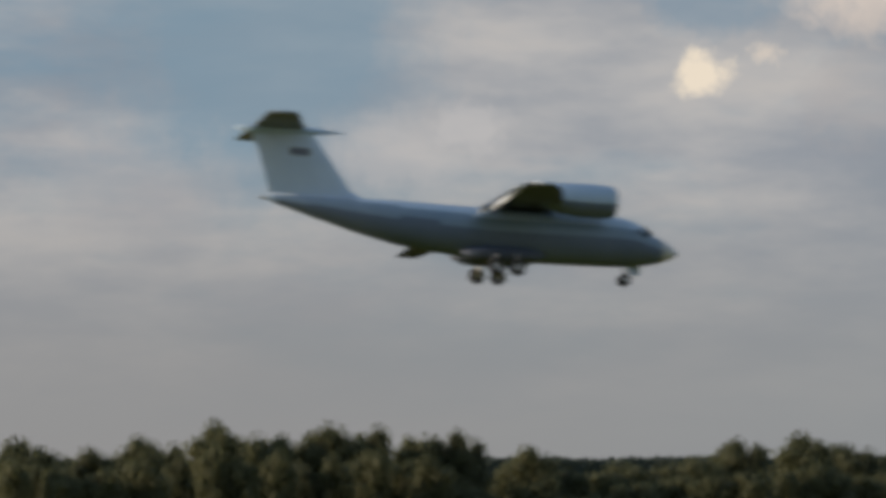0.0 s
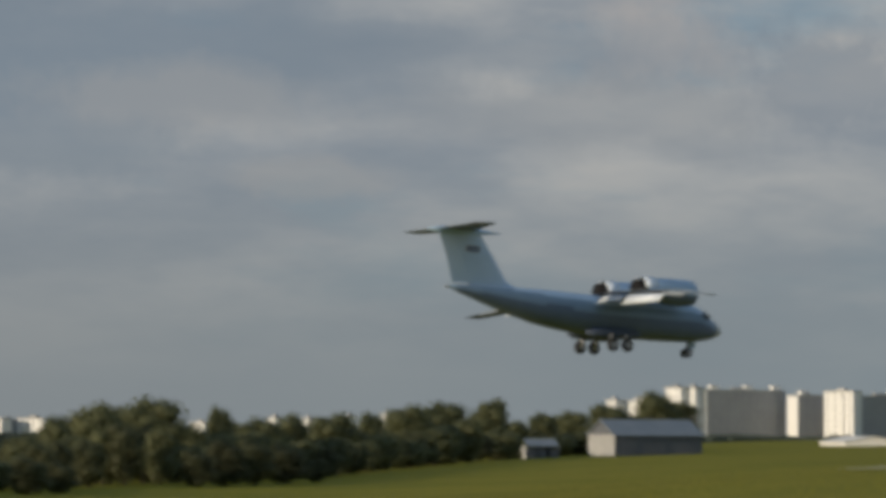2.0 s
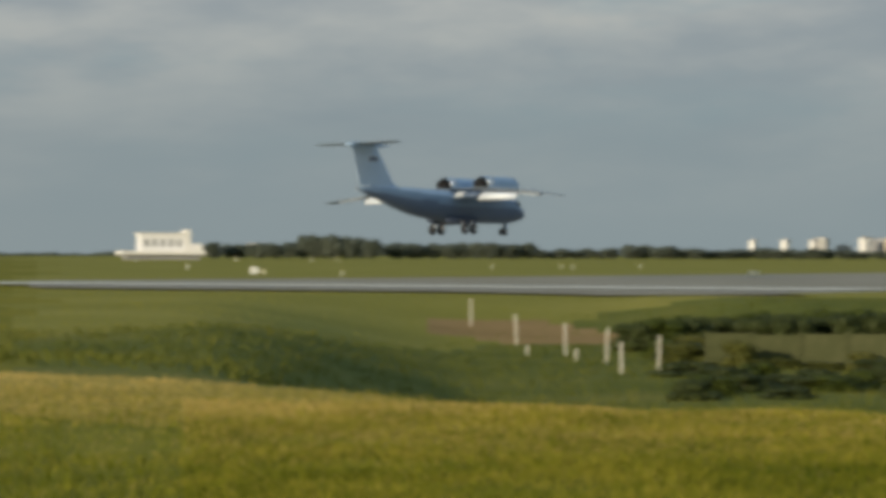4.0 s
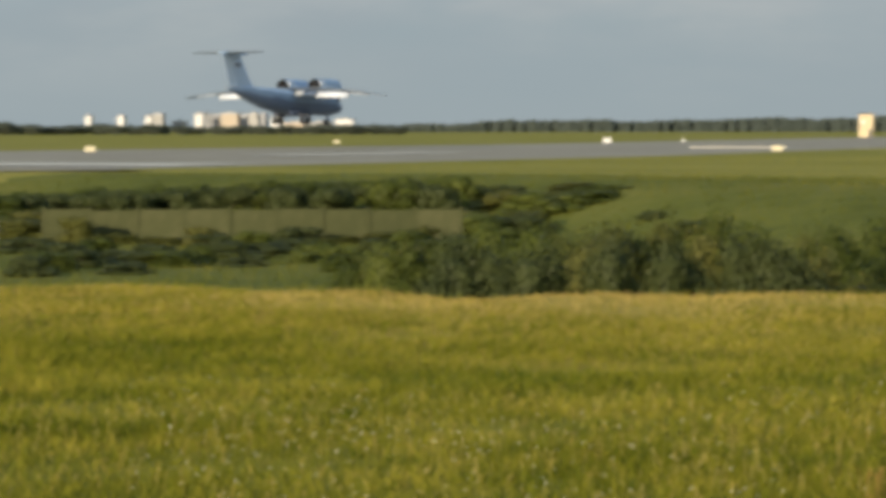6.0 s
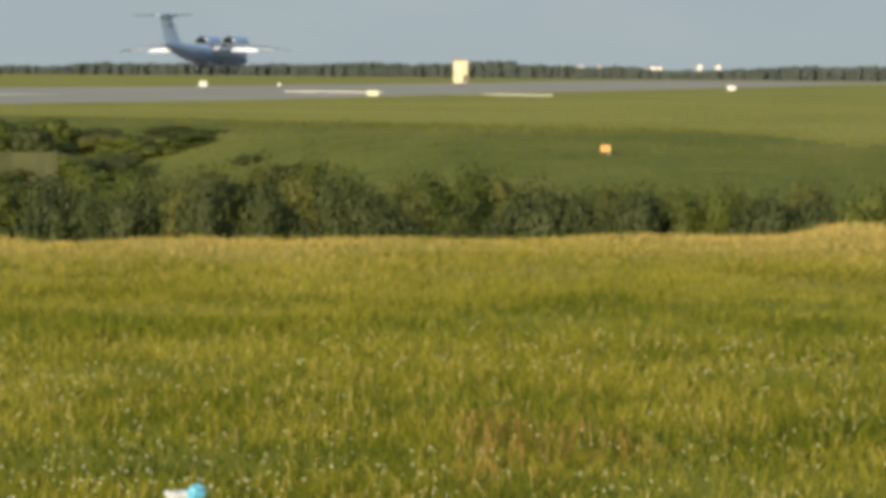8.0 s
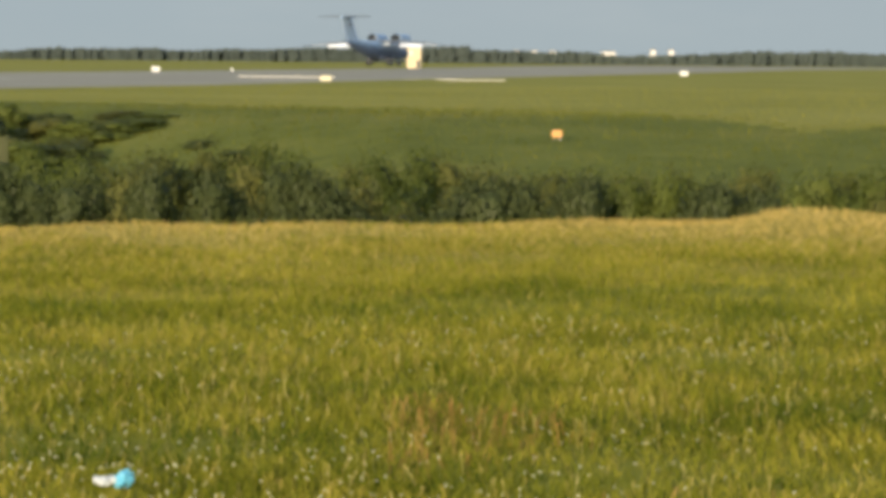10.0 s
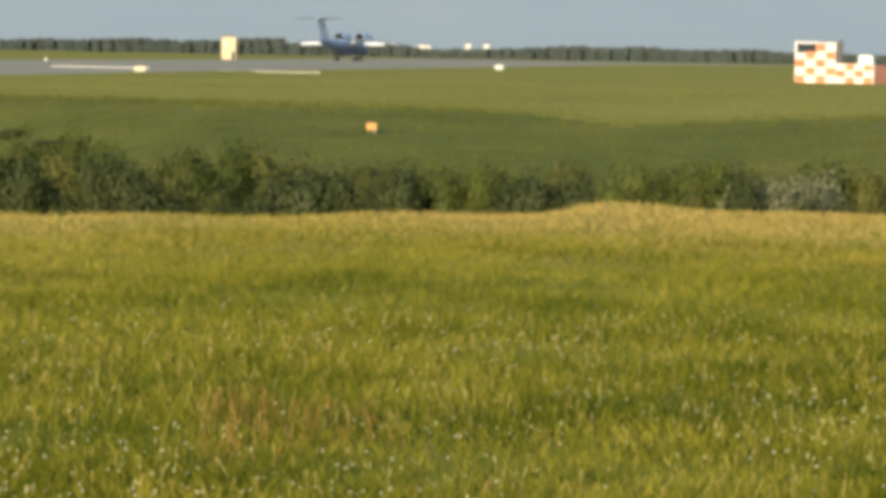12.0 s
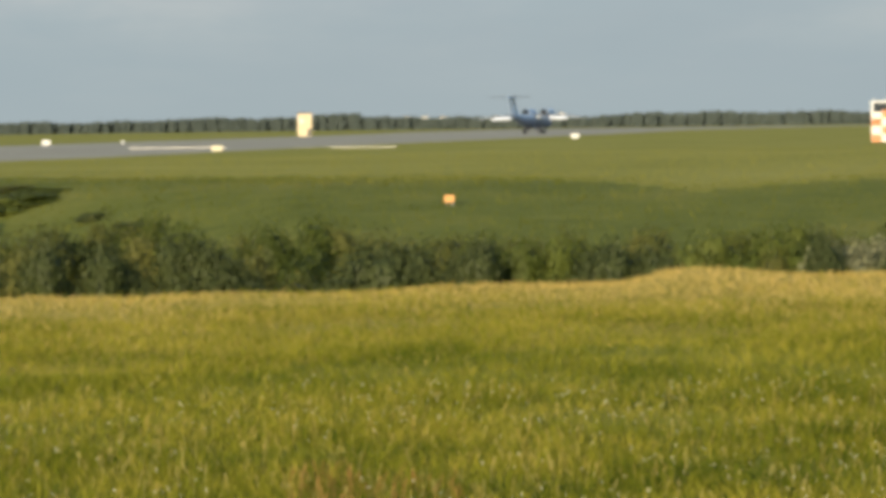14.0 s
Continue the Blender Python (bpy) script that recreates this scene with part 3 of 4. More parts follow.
def wheel(gear, x, y, z, r, w):
    bm = bmesh.new()
    n = 22
    rings = [[(x + q * math.cos(2 * math.pi * i / n), y + d, z + q * math.sin(2 * math.pi * i / n)) for i in range(n)]
             for d, q in ((-w / 2, r * 0.62), (-w / 2, r * 0.86), (-w * 0.32, r), (w * 0.32, r), (w / 2, r * 0.86), (w / 2, r * 0.62))]
    tyre = part("tyre", loft(bm, rings), TYRE, gear, "black tyre", True)
    bm = tube(bmesh.new(), (x, y - w * 0.53, z), (x, y + w * 0.53, z), r * 0.5, n=16)
    part("hub", bm, STEEL, gear)


plane = build_aeroplane()
PLANE_Y = 200.0


def plane_x(t):
    return PLANE_Y * (0.26762 * (t + 1.22125) - (0.00634516 * (t - 8) ** 2 / 2 if t > 8 else 0))


# ---- trees and woods ----
def leaf_cloud(rng, blobs, count, size, core=0.8):
    """Small leaf sprays over a few dense lumps: x, y, z, radii."""
    b = np.array(blobs)
    weights = b[:, 3] * b[:, 4]
    p = b[rng.choice(len(b), count, p=weights / weights.sum())]
    d = rng.normal(size=(count, 3))
    d /= np.linalg.norm(d, axis=1)[:, None]
    k = rng.uniform(0.7, 1.2, count)[:, None]
    c = p[:, :3] + d * p[:, [3, 3, 4]] * k
    u = np.cross(d, rng.normal(size=(count, 3))) + rng.normal(size=(count, 3)) * 0.55
    v = np.cross(d, u) + rng.normal(size=(count, 3)) * 0.55
    u *= (size * rng.uniform(0.6, 1.4, count) / np.linalg.norm(u, axis=1))[:, None]
    v *= (size * rng.uniform(0.6, 1.1, count) / np.linalg.norm(v, axis=1))[:, None]
    vs = np.stack([c - u * 0.6, c + v * 0.5, c + u * 0.6, c - v * 0.5], 1).reshape(-1, 3).tolist()
    fs = (np.arange(count)[:, None] * 4 + [0, 1, 2, 3]).tolist()
    # twiggy heart of each lump
    bm = bmesh.new()
    bmesh.ops.create_icosphere(bm, subdivisions=2, radius=1.0)
    ball, skin = np.array([q.co for q in bm.verts]), [[q.index for q in f.verts] for f in bm.faces]
    bm.free()
    for x, y, z, rx, rz in blobs:
        n = len(vs)
        vs += (ball * rng.uniform(0.8, 1.1, (len(ball), 1)) * (rx * core, rx * core, rz * core) + (x, y, z)).tolist()
        fs += [[n + i for i in f] for f in skin]
    me = bpy.data.meshes.new("crown")
    me.from_pydata(vs, [], fs)
    return me


def build_tree(seed, wide, leaves, size, mat):
    """A round-headed tree ten metres tall, leafy almost to the ground."""
    rng = np.random.default_rng(seed)
    tall = 10.0
    bm = bmesh.new()
    pts = [Vector((0, 0, -0.3))]
    for i in range(1, 6):
        pts.append(Vector((rng.normal() * 0.02 * tall * i / 5, rng.normal() * 0.02 * tall * i / 5, tall * 0.82 * i / 5)))
    for i in range(5):
        tube(bm, pts[i], pts[i + 1], tall * 0.022 * (1 - i / 5.4), tall * 0.022 * (1 - (i + 1) / 5.4), 8)
    blobs = []
    n = 17
    for i in range(n):
        f = (i + 0.5) / n
        z = tall * (0.13 + 0.73 * f)
        spread = wide * math.sqrt(max(0.12, 1 - ((f - 0.55) / 0.62) ** 2))
        a = i * 2.4 + rng.uniform(-0.5, 0.5)
        d = spread * rng.uniform(0.3, 0.62)
        e = Vector((math.cos(a) * d, math.sin(a) * d, z))
        tube(bm, pts[min(4, int(f * 5))], e, tall * 0.008, tall * 0.003, 5)
        blobs.append((e.x, e.y, e.z, max(0.4 * wide, spread * rng.uniform(0.5, 0.66)), tall * rng.uniform(0.12, 0.17)))
    tree = thing("tree", "leafy dark green broadleaf tree at the airfield edge", "tree")
    part("trunk", bm, BARK, tree)
    me = leaf_cloud(rng, blobs, leaves, size, 0.7)
    me.materials.append(mat)
    part("crown", me, None, tree)
    return tree


def drop_sources(kinds):
    for k in kinds:
        for o in (*k.children_recursive, k):
            bpy.data.objects.remove(o)


# ---- far buildings ----
def build_block(x, y, z, turn, wide, deep, tall, floors, mat, label):
    b = thing("apartment_block", label, "apartment block", (x, y, z), turn, group="apartment blocks on the skyline")
    part("wall", box(bmesh.new(), -wide / 2, -deep / 2, 0, wide / 2, deep / 2, tall), mat, b)
    part("roof", box(box(bmesh.new(), -wide / 2 - 0.3, -deep / 2 - 0.3, tall, wide / 2 + 0.3, deep / 2 + 0.3, tall + 0.7), -wide * 0.15, -deep * 0.2, tall + 0.7, wide * 0.1, deep * 0.2, tall + 2.2), WALL_DULL, b)
    bm = bmesh.new()
    for i in range(floors):
        z = (i + 0.45) * tall / floors
        k = max(2, int(wide / 4.5))
        for j in range(k):
            c = -wide / 2 + wide * (j + 0.5) / k
            box(bm, c - 0.7, -deep / 2 - 0.12, z, c + 0.7, -deep / 2 + 0.05, z + 1.3)
        k = max(1, int(deep / 5))
        for j in range(k):
            c = -deep / 2 + deep * (j + 0.5) / k
            box(bm, -wide / 2 - 0.1, c - 0.7, z, -wide / 2 + 0.05, c + 0.7, z + 1.3)
    tagged(part("glazing", bm, WINDOW, b), kind="stuff")
    return b


def spot(h, d):
    return d * math.sin(radians(h)), d * math.cos(radians(h))


# ---- trees along the airfield ----
# heading, width in degrees, rise of the top
CROWNS = [
    (10.3, 1.3, .30), (11.4, .7, .20), (12.2, .85, .38), (13.4, .9, .58), (14.3, .85, .42), (15.15, 1.15, .56), (15.9, .85, .48), (16.65, .6, .39), (17.2, .75, .46),
    (17.6, .5, -.22), (18.6, .8, .20), (19.25, .75, -.19), (20.1, 1.3, -.10), (21.2, 1.1, .02), (22.1, .8, .30), (23.1, 1.05, .35), (23.9, .75, .14), (24.7, .85, .16),
    (25.6, .95, .21), (26.4, .65, .10), (26.95, .6, .30), (27.42, .8, .73), (28.28, .8, .20), (28.95, .95, -.13), (29.65, 1.0, -.18), (30.5, .95, -.31), (31.3, .7, -.05),
    (31.85, .65, .23), (32.48, .95, .48), (33.42, 1.15, .56), (34.1, .5, .12), (34.5, .5, .42), (35.15, .8, .25), (35.65, .65, .30), (36.35, .75, .33), (37.0, .55, .34),
    (37.6, .8, .47), (38.2, .95, .52), (38.96, .55, .58), (39.35, .6, .22), (39.81, .5, .36), (40.3, .7, .38), (40.93, .8, .50), (41.7, .75, .70)]
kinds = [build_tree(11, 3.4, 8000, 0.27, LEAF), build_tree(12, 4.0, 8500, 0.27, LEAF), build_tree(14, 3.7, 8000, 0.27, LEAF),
         build_tree(18, 3.6, 7000, 0.29, HAZE_LEAF), build_tree(19, 4.0, 7000, 0.29, HAZE_LEAF),
         build_tree(15, 3.6, 1600, 0.55, GREY_HAZE_LEAF), build_tree(16, 4.2, 1600, 0.55, GREY_HAZE_LEAF)]
KIND_WIDE = (3.4, 4.0, 3.7, 3.6, 4.0, 3.6, 4.2)


def tree_distance(h):
    return float(np.interp(h, [9, 22.8, 29, 36, 38, 40, 42], [205, 245, 292, 423, 560, 700, 740]))


def set_tree(k, h, d, wide, top, rng, group, label=""):
    """A tree at a heading and distance, so wide and so high."""
    x, y = spot(h, d)
    z = height(x, y)
    tall = max(1.5, 2.6 + d * math.tan(radians(top)) - z)
    t = copy_thing(kinds[k], pose(x, y, z - 0.05, 0, 0, rng.uniform(0, 360)))
    w = wide / 2 / KIND_WIDE[k] * rng.uniform(0.95, 1.1)
    t.scale = (w * 0.94, w * 0.94, tall / 9.7)
    tagged(t, label, group=group)
    return tall


def build_tree_row():
    rng = random.Random(3)
    edge = "trees along the airfield edge"
    for i, (h, w, e) in enumerate(CROWNS):
        d = tree_distance(h) * 1.04
        wide = d * radians(w)
        # farther trees take the leaf colour lightened for haze
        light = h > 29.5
        set_tree(3 + i % 2 if light else i % 3, h, d, wide * 1.2, e, rng, edge, "broad tree at the airfield edge, leaves lightened for haze" if light else "")
        # a lower companion close behind
        set_tree((i + 1) % 3, h + rng.choice((-0.4, 0.4)) * w, d * 1.04, wide * 1.2, e - rng.uniform(0.12, 0.25), rng, edge)
    # lower growth before them
    h = 9.6
    while h < 41.3:
        if not (29.3 < h < 30.6 or 17.8 < h < 18.4):
            d = tree_distance(h) * rng.uniform(0.97, 1.0)
            top = float(np.interp(h, [c[0] for c in CROWNS], [c[2] for c in CROWNS])) - rng.uniform(0.28, 0.55)
            low = 2.6 + d * math.tan(radians(top)) < height(*spot(h, d)) + 1.2
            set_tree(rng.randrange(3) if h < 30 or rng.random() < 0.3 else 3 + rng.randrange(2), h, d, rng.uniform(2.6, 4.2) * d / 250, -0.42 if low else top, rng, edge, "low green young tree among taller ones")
        h += rng.uniform(0.3, 0.52) * 250 / tree_distance(h)
    # a dark thicket that stands forward of the row
    for h, w, top in ((34.15, .6, -.28), (34.6, .7, -.12), (35.1, .8, -.10), (35.6, .75, -.20), (36.05, .5, -.42), (31.4, .7, -.42), (31.9, .6, -.5)):
        d = tree_distance(h) * 0.9
        set_tree(0, h, d, d * radians(w) * 1.15, top, rng, edge, "dark low thicket tree before the row")
    # the row beyond the runway
    for h0, h1, e, n in ((50.4, 51.8, .15, 7), (51.9, 52.5, .28, 4), (52.5, 53.2, .25, 4), (53.35, 54.9, .15, 9), (55.0, 55.7, .15, 5), (55.8, 57.1, .06, 7), (57.2, 58.0, .11, 5), (58.0, 60.4, .06, 14), (60.5, 64.5, .05, 20)):
        for i in range(n):
            d = 1250 * rng.uniform(0.97, 1.03)
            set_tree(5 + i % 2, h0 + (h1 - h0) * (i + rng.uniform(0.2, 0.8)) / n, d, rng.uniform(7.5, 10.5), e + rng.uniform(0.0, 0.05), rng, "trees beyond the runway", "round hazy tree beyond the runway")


build_tree_row()
drop_sources(kinds)


def build_far_woods():
    """The wood on the horizon as many small leafy lumps."""
    rng = np.random.default_rng(8)
    vs, fs = [], []
    for h in np.arange(6, 100, 0.018):
        top = float(np.interp(h, [6, 58, 63.5, 66, 70, 71.5, 72.2, 72.25, 72.95, 73.0, 75, 76, 78.5, 80, 83, 100], [-.02, -.02, .03, .12, .15, .17, .15, .24, .23, .15, .13, .09, .19, .16, .13, .13]))
        top += 0.025 * math.sin(h * 3.1) * math.sin(h * 1.3 + 1) + rng.normal() * 0.005 + 0.012 * math.sin(h * 11.0) * math.sin(h * 4.7)
        d = float(np.interp(h, [6, 36, 42, 46], [620, 800, 1200, 2300])) * rng.uniform(0.997, 1.003)
        x, y = spot(h, d)
        z1 = 2.6 + d * math.tan(radians(top))
        z0 = height(x, y) - 1
        for k in range(9):
            z = z0 + (z1 - z0) * (0.08 + 0.88 * (k + rng.uniform(0, 1)) / 9)
            for j in range(2):
                u = np.array([math.cos(radians(h)), -math.sin(radians(h)), 0]) + rng.normal(size=3) * 0.25
                v = np.array([0, 0, 1.0]) + rng.normal(size=3) * 0.25
                u, v = u * d * 0.0006, v * d * 0.0005
                c = np.array([x, y, z]) + rng.normal(size=3) * (0.8, 0.8, 0.25)
                n = len(vs)
                vs += [tuple(c - u), tuple(c + v), tuple(c + u), tuple(c - v)]
                fs.append((n, n + 1, n + 2, n + 3))
        n = len(vs)
        p, q = spot(h - 0.02, d), spot(h + 0.02, d)
        zt = z0 + (z1 - z0) * 0.98
        vs += [(p[0], p[1], z0 - 1), (q[0], q[1], z0 - 1), (q[0], q[1], zt), (p[0], p[1], zt)]
        fs.append((n, n + 1, n + 2, n + 3))
    me = bpy.data.meshes.new("far_woods")
    me.from_pydata(vs, [], fs)
    me.materials.append(FAR_HAZE_LEAF)
    tagged(new("far_woods", me), "hazy dark belt of woodland along the horizon", "woods", kind="stuff")


build_far_woods()

# ---- town on the skyline ----
SUNLIT = "pale apartment block far beyond the trees in low sun"
SHADED = "grey shaded apartment block far beyond the trees"


def block_between(h0, h1, e, d, facing, deep, mat, label, floors=9):
    """A block whose front, looking to a compass heading, fills the skyline between two headings."""
    mid = (h0 + h1) / 2
    wide = d * radians(h1 - h0) / math.cos(radians(facing - 180 - mid))
    x, y = spot(mid, d)
    turn = 180 - facing
    back = Matrix.Rotation(radians(turn), 3, "Z") @ Vector((0, deep / 2, 0))
    floor = min(0.0, height(x, y)) - 0.5
    return build_block(x + back.x, y + back.y, floor, turn, wide, deep, 2.6 + d * math.tan(radians(e)) - floor - 0.7, floors, mat, label), wide


for h0, h1, e in ((25.2, 25.48, .23), (26.4, 26.68, .27), (27.75, 28.16, .55), (28.16, 28.63, .43), (28.82, 29.08, .57), (29.07, 29.62, .47), (28.75, 29.05, .19), (30.5, 30.95, .22), (31.21, 31.62, .22),
                  (34.02, 34.25, .17), (35.3, 35.42, .26), (35.85, 35.97, .25), (36.55, 36.62, .30), (37.15, 37.25, .33), (40.86, 41.02, .58), (41.18, 41.42, .56), (41.36, 41.53, .62), (41.83, 42.08, .79), (42.15, 42.32, .79), (44.42, 44.9, .74)):
    near = 2000.0 + (60 if e < 0.2 else 0)
    block_between(h0, h1, e, near, 255 if h0 < 40 else 262, 8, WALL_CREAM, SUNLIT, 9 if e > 0.3 else 6)
# shade on these fronts is a grey wall colour, sun a white gable
for h0, h1, e, deep in ((28.6, 28.84, .5, 8), (29.65, 30.15, .57, 7), (30.14, 30.5, .2, 7), (30.95, 31.21, .2, 7), (42.51, 43.8, .75, 6.4), (44.0, 44.42, .67, 11.5), (44.75, 46.3, .66, 9)):
    slab, wide = block_between(h0, h1, e, 2015.0, 192, deep, WALL_GREY, SHADED)
    tall = 2.6 + 2015 * math.tan(radians(e)) + 0.5
    if h0 > 40 or h0 == 29.65:
        part("gable", box(bmesh.new(), -wide / 2 - 0.25, -deep / 2 + 0.05, 0, -wide / 2 + 0.02, deep / 2, tall - 1), WALL_CREAM, slab, "gable painted white for its sunlit end")
        for u in ((-0.38, 0.05, 0.4) if wide > 40 else (-0.1,)):
            part("stair_head", box(bmesh.new(), u * wide - 2.6, -2, tall - 1.2, u * wide + 2.6, 2, tall + 2.4, 0.1), WHITE_WALL, slab, "white rooftop stair head")
# some grey blocks stand for the shaded side of a paler neighbour
for h0, h1, e, mat in ((59.28, 59.37, .23, WALL_CREAM), (59.8, 59.9, .23, WALL_CREAM), (60.26, 60.36, .23, WALL_CREAM), (60.37, 60.54, .26, WALL_DULL), (60.7, 60.9, .14, WALL_GREY), (61.07, 61.2, .27, WALL_CREAM), (61.2, 61.3, .26, WALL_GREY),
                       (61.3, 61.48, .24, WALL_GREY), (61.49, 61.77, .27, WALL_OCHRE), (61.78, 61.94, .24, WALL_GREY), (61.95, 62.1, .27, WALL_DULL), (62.1, 62.23, .26, WALL_GREY), (62.32, 62.43, .21, WALL_CREAM),
                       (62.51, 62.85, .12, WALL_OCHRE), (62.9, 63.3, .12, WALL_DULL), (62.75, 62.82, .14, WALL_CREAM), (63.38, 63.66, .17, WALL_CREAM)):
    block_between(h0, h1, e, 3400.0 if mat is not WALL_GREY else 3430.0, 262, 9, mat, "pale distant block catching the evening sun" if mat is not WALL_GREY else "dull grey distant block among paler ones", 7 if e > 0.15 else 3)
for h, wide, e in ((71.0, 6, .16), (73.75, 3, .17), (74.05, 4, .17), (74.35, 4, .165), (74.6, 3, .15), (75.27, 9, .16), (76.0, 3, .2), (76.3, 3, .2), (51.25, 15, .16)):
    x, y = spot(h, 2450.0)
    b = thing("hangar", "small white hall catching the sun above far trees", "hall", (x, y, height(x, y) - 0.3), -70, group="white halls beyond the woods")
    top = 2.6 + 2450 * math.tan(radians(e)) - height(x, y) + 0.3
    part("wall", box(bmesh.new(), -wide / 2, -6, 0, wide / 2, 6, top), WHITE_WALL, b)
    part("roof", box(bmesh.new(), -wide / 2 - 0.3, -6.3, top, wide / 2 + 0.3, 6.3, top + 0.4), ROOF, b)


def build_shed(h, d, tilt, long, deep, eave, ridge, wall_mat, roof_mat, label, name="shed", doors=3):
    """A gabled hall."""
    x, y = spot(h, d)
    b = thing(name, label, name, (x, y, height(x, y) - 0.15), tilt)
    bm = bmesh.new()
    loft(bm, [[(s * long / 2, -deep / 2, 0), (s * long / 2, -deep / 2, eave), (s * long / 2, 0, ridge), (s * long / 2, deep / 2, eave), (s * long / 2, deep / 2, 0)] for s in (-1, 1)])
    part("wall", bm, wall_mat, b)
    for s in (-1, 1):
        bm = bmesh.new()
        a, c = (s * (deep / 2 + 0.4), eave - 0.25), (0, ridge + 0.02)
        loft(bm, [[(q * (long / 2 + 0.4), a[0], a[1]), (q * (long / 2 + 0.4), c[0], c[1]), (q * (long / 2 + 0.4), c[0], c[1] + 0.18), (q * (long / 2 + 0.4), a[0], a[1] + 0.18)] for q in (-1, 1)])
        part("roof", bm, roof_mat, b)
    # long wall carries its shade as a dark colour, the lit gable is paler
    part("gable", box(bmesh.new(), -long / 2 - 0.06, -deep / 2 + 0.1, 0, -long / 2 + 0.02, deep / 2 - 0.1, eave), WALL_DULL if doors == 3 else wall_mat, b)
    for i in range(doors):
        c = -long / 2 + long * (i + 0.5) / doors
        part("gate", box(bmesh.new(), c - 1.4, -deep / 2 - 0.07, 0, c + 1.4, -deep / 2 + 0.02, eave * 0.75), DARK_GATE if doors == 5 else SHED_SHADE, b)
    return b


build_shed(41.5, 640, -10, 18.6, 9.6, 3.9, 6.5, SHED_SHADE, ROOF_GREY, "long low shed with a slate-grey roof")
build_shed(39.75, 640, -20, 5.5, 4.5, 2.5, 3.5, CONCRETE, ROOF_GREY, "small dull concrete hut among shrubs")
build_shed(45.0, 900, 55, 40, 14, 1.2, 2.4, WHITE_WALL, WHITE_WALL, "low white hall with a long pale roof", doors=5)


def build_pavilion():
    x, y = spot(49.75, 1100)
    b = thing("terminal", "white low terminal with a raised cream hall", "building", (x, y, height(x, y) - 0.2), -40)
    part("wall", box(bmesh.new(), -14, -6, 0, 9, 6, 1.7), WALL_GREY, b)
    part("canopy", box(bmesh.new(), -16, -8, 1.7, 10.5, 7, 2.9, 0.1), WHITE_WALL, b, "white flat canopy")
    part("hall", box(bmesh.new(), -9.5, -4, 2.9, 4.5, 5, 8.0), WALL_CREAM, b, "cream upper hall")
    part("hall_roof", box(bmesh.new(), -10, -4.5, 8.0, 5, 5.5, 8.6), WHITE_WALL, b)
    part("tower", box(bmesh.new(), 4.6, -4.5, 2.9, 6.2, 4, 9.6, 0.05), WHITE_WALL, b, "white stair tower")
    part("annex", box(bmesh.new(), 6.3, -4.5, 2.9, 10, 4, 5.2, 0.05), WHITE_WALL, b)
    for i in range(5):
        part("window", box(bmesh.new(), -8.6 + i * 2.6, -4.12, 4.2, -7.0 + i * 2.6, -3.95, 6.6), WINDOW, b)


build_pavilion()


# ---- airfield furniture ----
def build_sign(h, d, wide, tall, mat, label, lift=0.25, name="airfield_sign"):
    x, y = spot(h, d)
    b = thing(name, label, "sign", (x, y, height(x, y)), -h + 12, group="airfield signs")
    part("board", box(bmesh.new(), -wide / 2, -0.09, lift, wide / 2, 0.09, lift + tall, 0.02), mat, b)
    for s in (-1, 1):
        part("leg", box(bmesh.new(), s * wide * 0.32 - 0.03, -0.03, -0.1, s * wide * 0.32 + 0.03, 0.03, lift), STEEL, b)


for h, d, w, t, m in ((59.36, 372, 1.15, 0.55, SIGN_YELLOW), (67.85, 540, 1.25, 0.8, SIGN_WHITE), (70.64, 372, 1.15, 0.55, SIGN_YELLOW), (76.53, 555, 1.3, 0.65, SIGN_WHITE), (51.15, 405, 0.95, 0.75, SIGN_WHITE),
                      (51.3, 415, 0.5, 0.3, SIGN_YELLOW), (63.4, 540, 0.9, 0.5, SIGN_YELLOW), (69.1, 590, 0.45, 0.4, SIGN_WHITE)):
    build_sign(h, d, w, t, m, "small bright airfield sign board on two legs")
build_sign(74.48, 147, 0.42, 0.3, SIGN_ORANGE, "small orange marker board on the grassy bank", 0.15)


def build_marker(h, d, tall=0.55):
    x, y = spot(h, d)
    b = thing("edge_marker", "short white runway edge marker post", "marker", (x, y, height(x, y)), 0, group="runway edge markers")
    part("post", tube(bmesh.new(), (0, 0, -0.1), (0, 0, tall), 0.09, 0.07, 10), SIGN_WHITE, b)
    part("cap", tube(bmesh.new(), (0, 0, tall), (0, 0, tall + 0.14), 0.16, 0.12, 10), SIGN_YELLOW, b)


for h, d, t in ((50.85, 900, 1.3), (52.1, 900, 1.0), (52.5, 900, 1.1), (50.05, 520, .8), (55.06, 560, .5), (56.2, 560, .6), (56.4, 560, .6), (57.5, 560, .6), (52.6, 410, .35), (49.2, 900, 1.0)):
    build_marker(h, d, t)


def build_hut():
    x, y = spot(72.08, 870)
    b = thing("airfield_hut", "tall cream airfield hut lit by the low sun", "hut", (x, y, height(x, y) - 0.1), -72)
    part("wall", box(bmesh.new(), -1.75, -1.6, 0, 1.75, 1.6, 5.7), WALL_SUNNY, b)
    part("roof", box(bmesh.new(), -1.95, -1.8, 5.7, 1.95, 1.8, 6.0, 0.05), ROOF, b)
    part("door", box(bmesh.new(), 0.7, -1.66, 0, 1.6, -1.55, 2.0), DARK_GATE, b)
    part("window", box(bmesh.new(), -1.2, -1.66, 3.4, -0.3, -1.55, 4.3), WALL_CREAM, b)


build_hut()


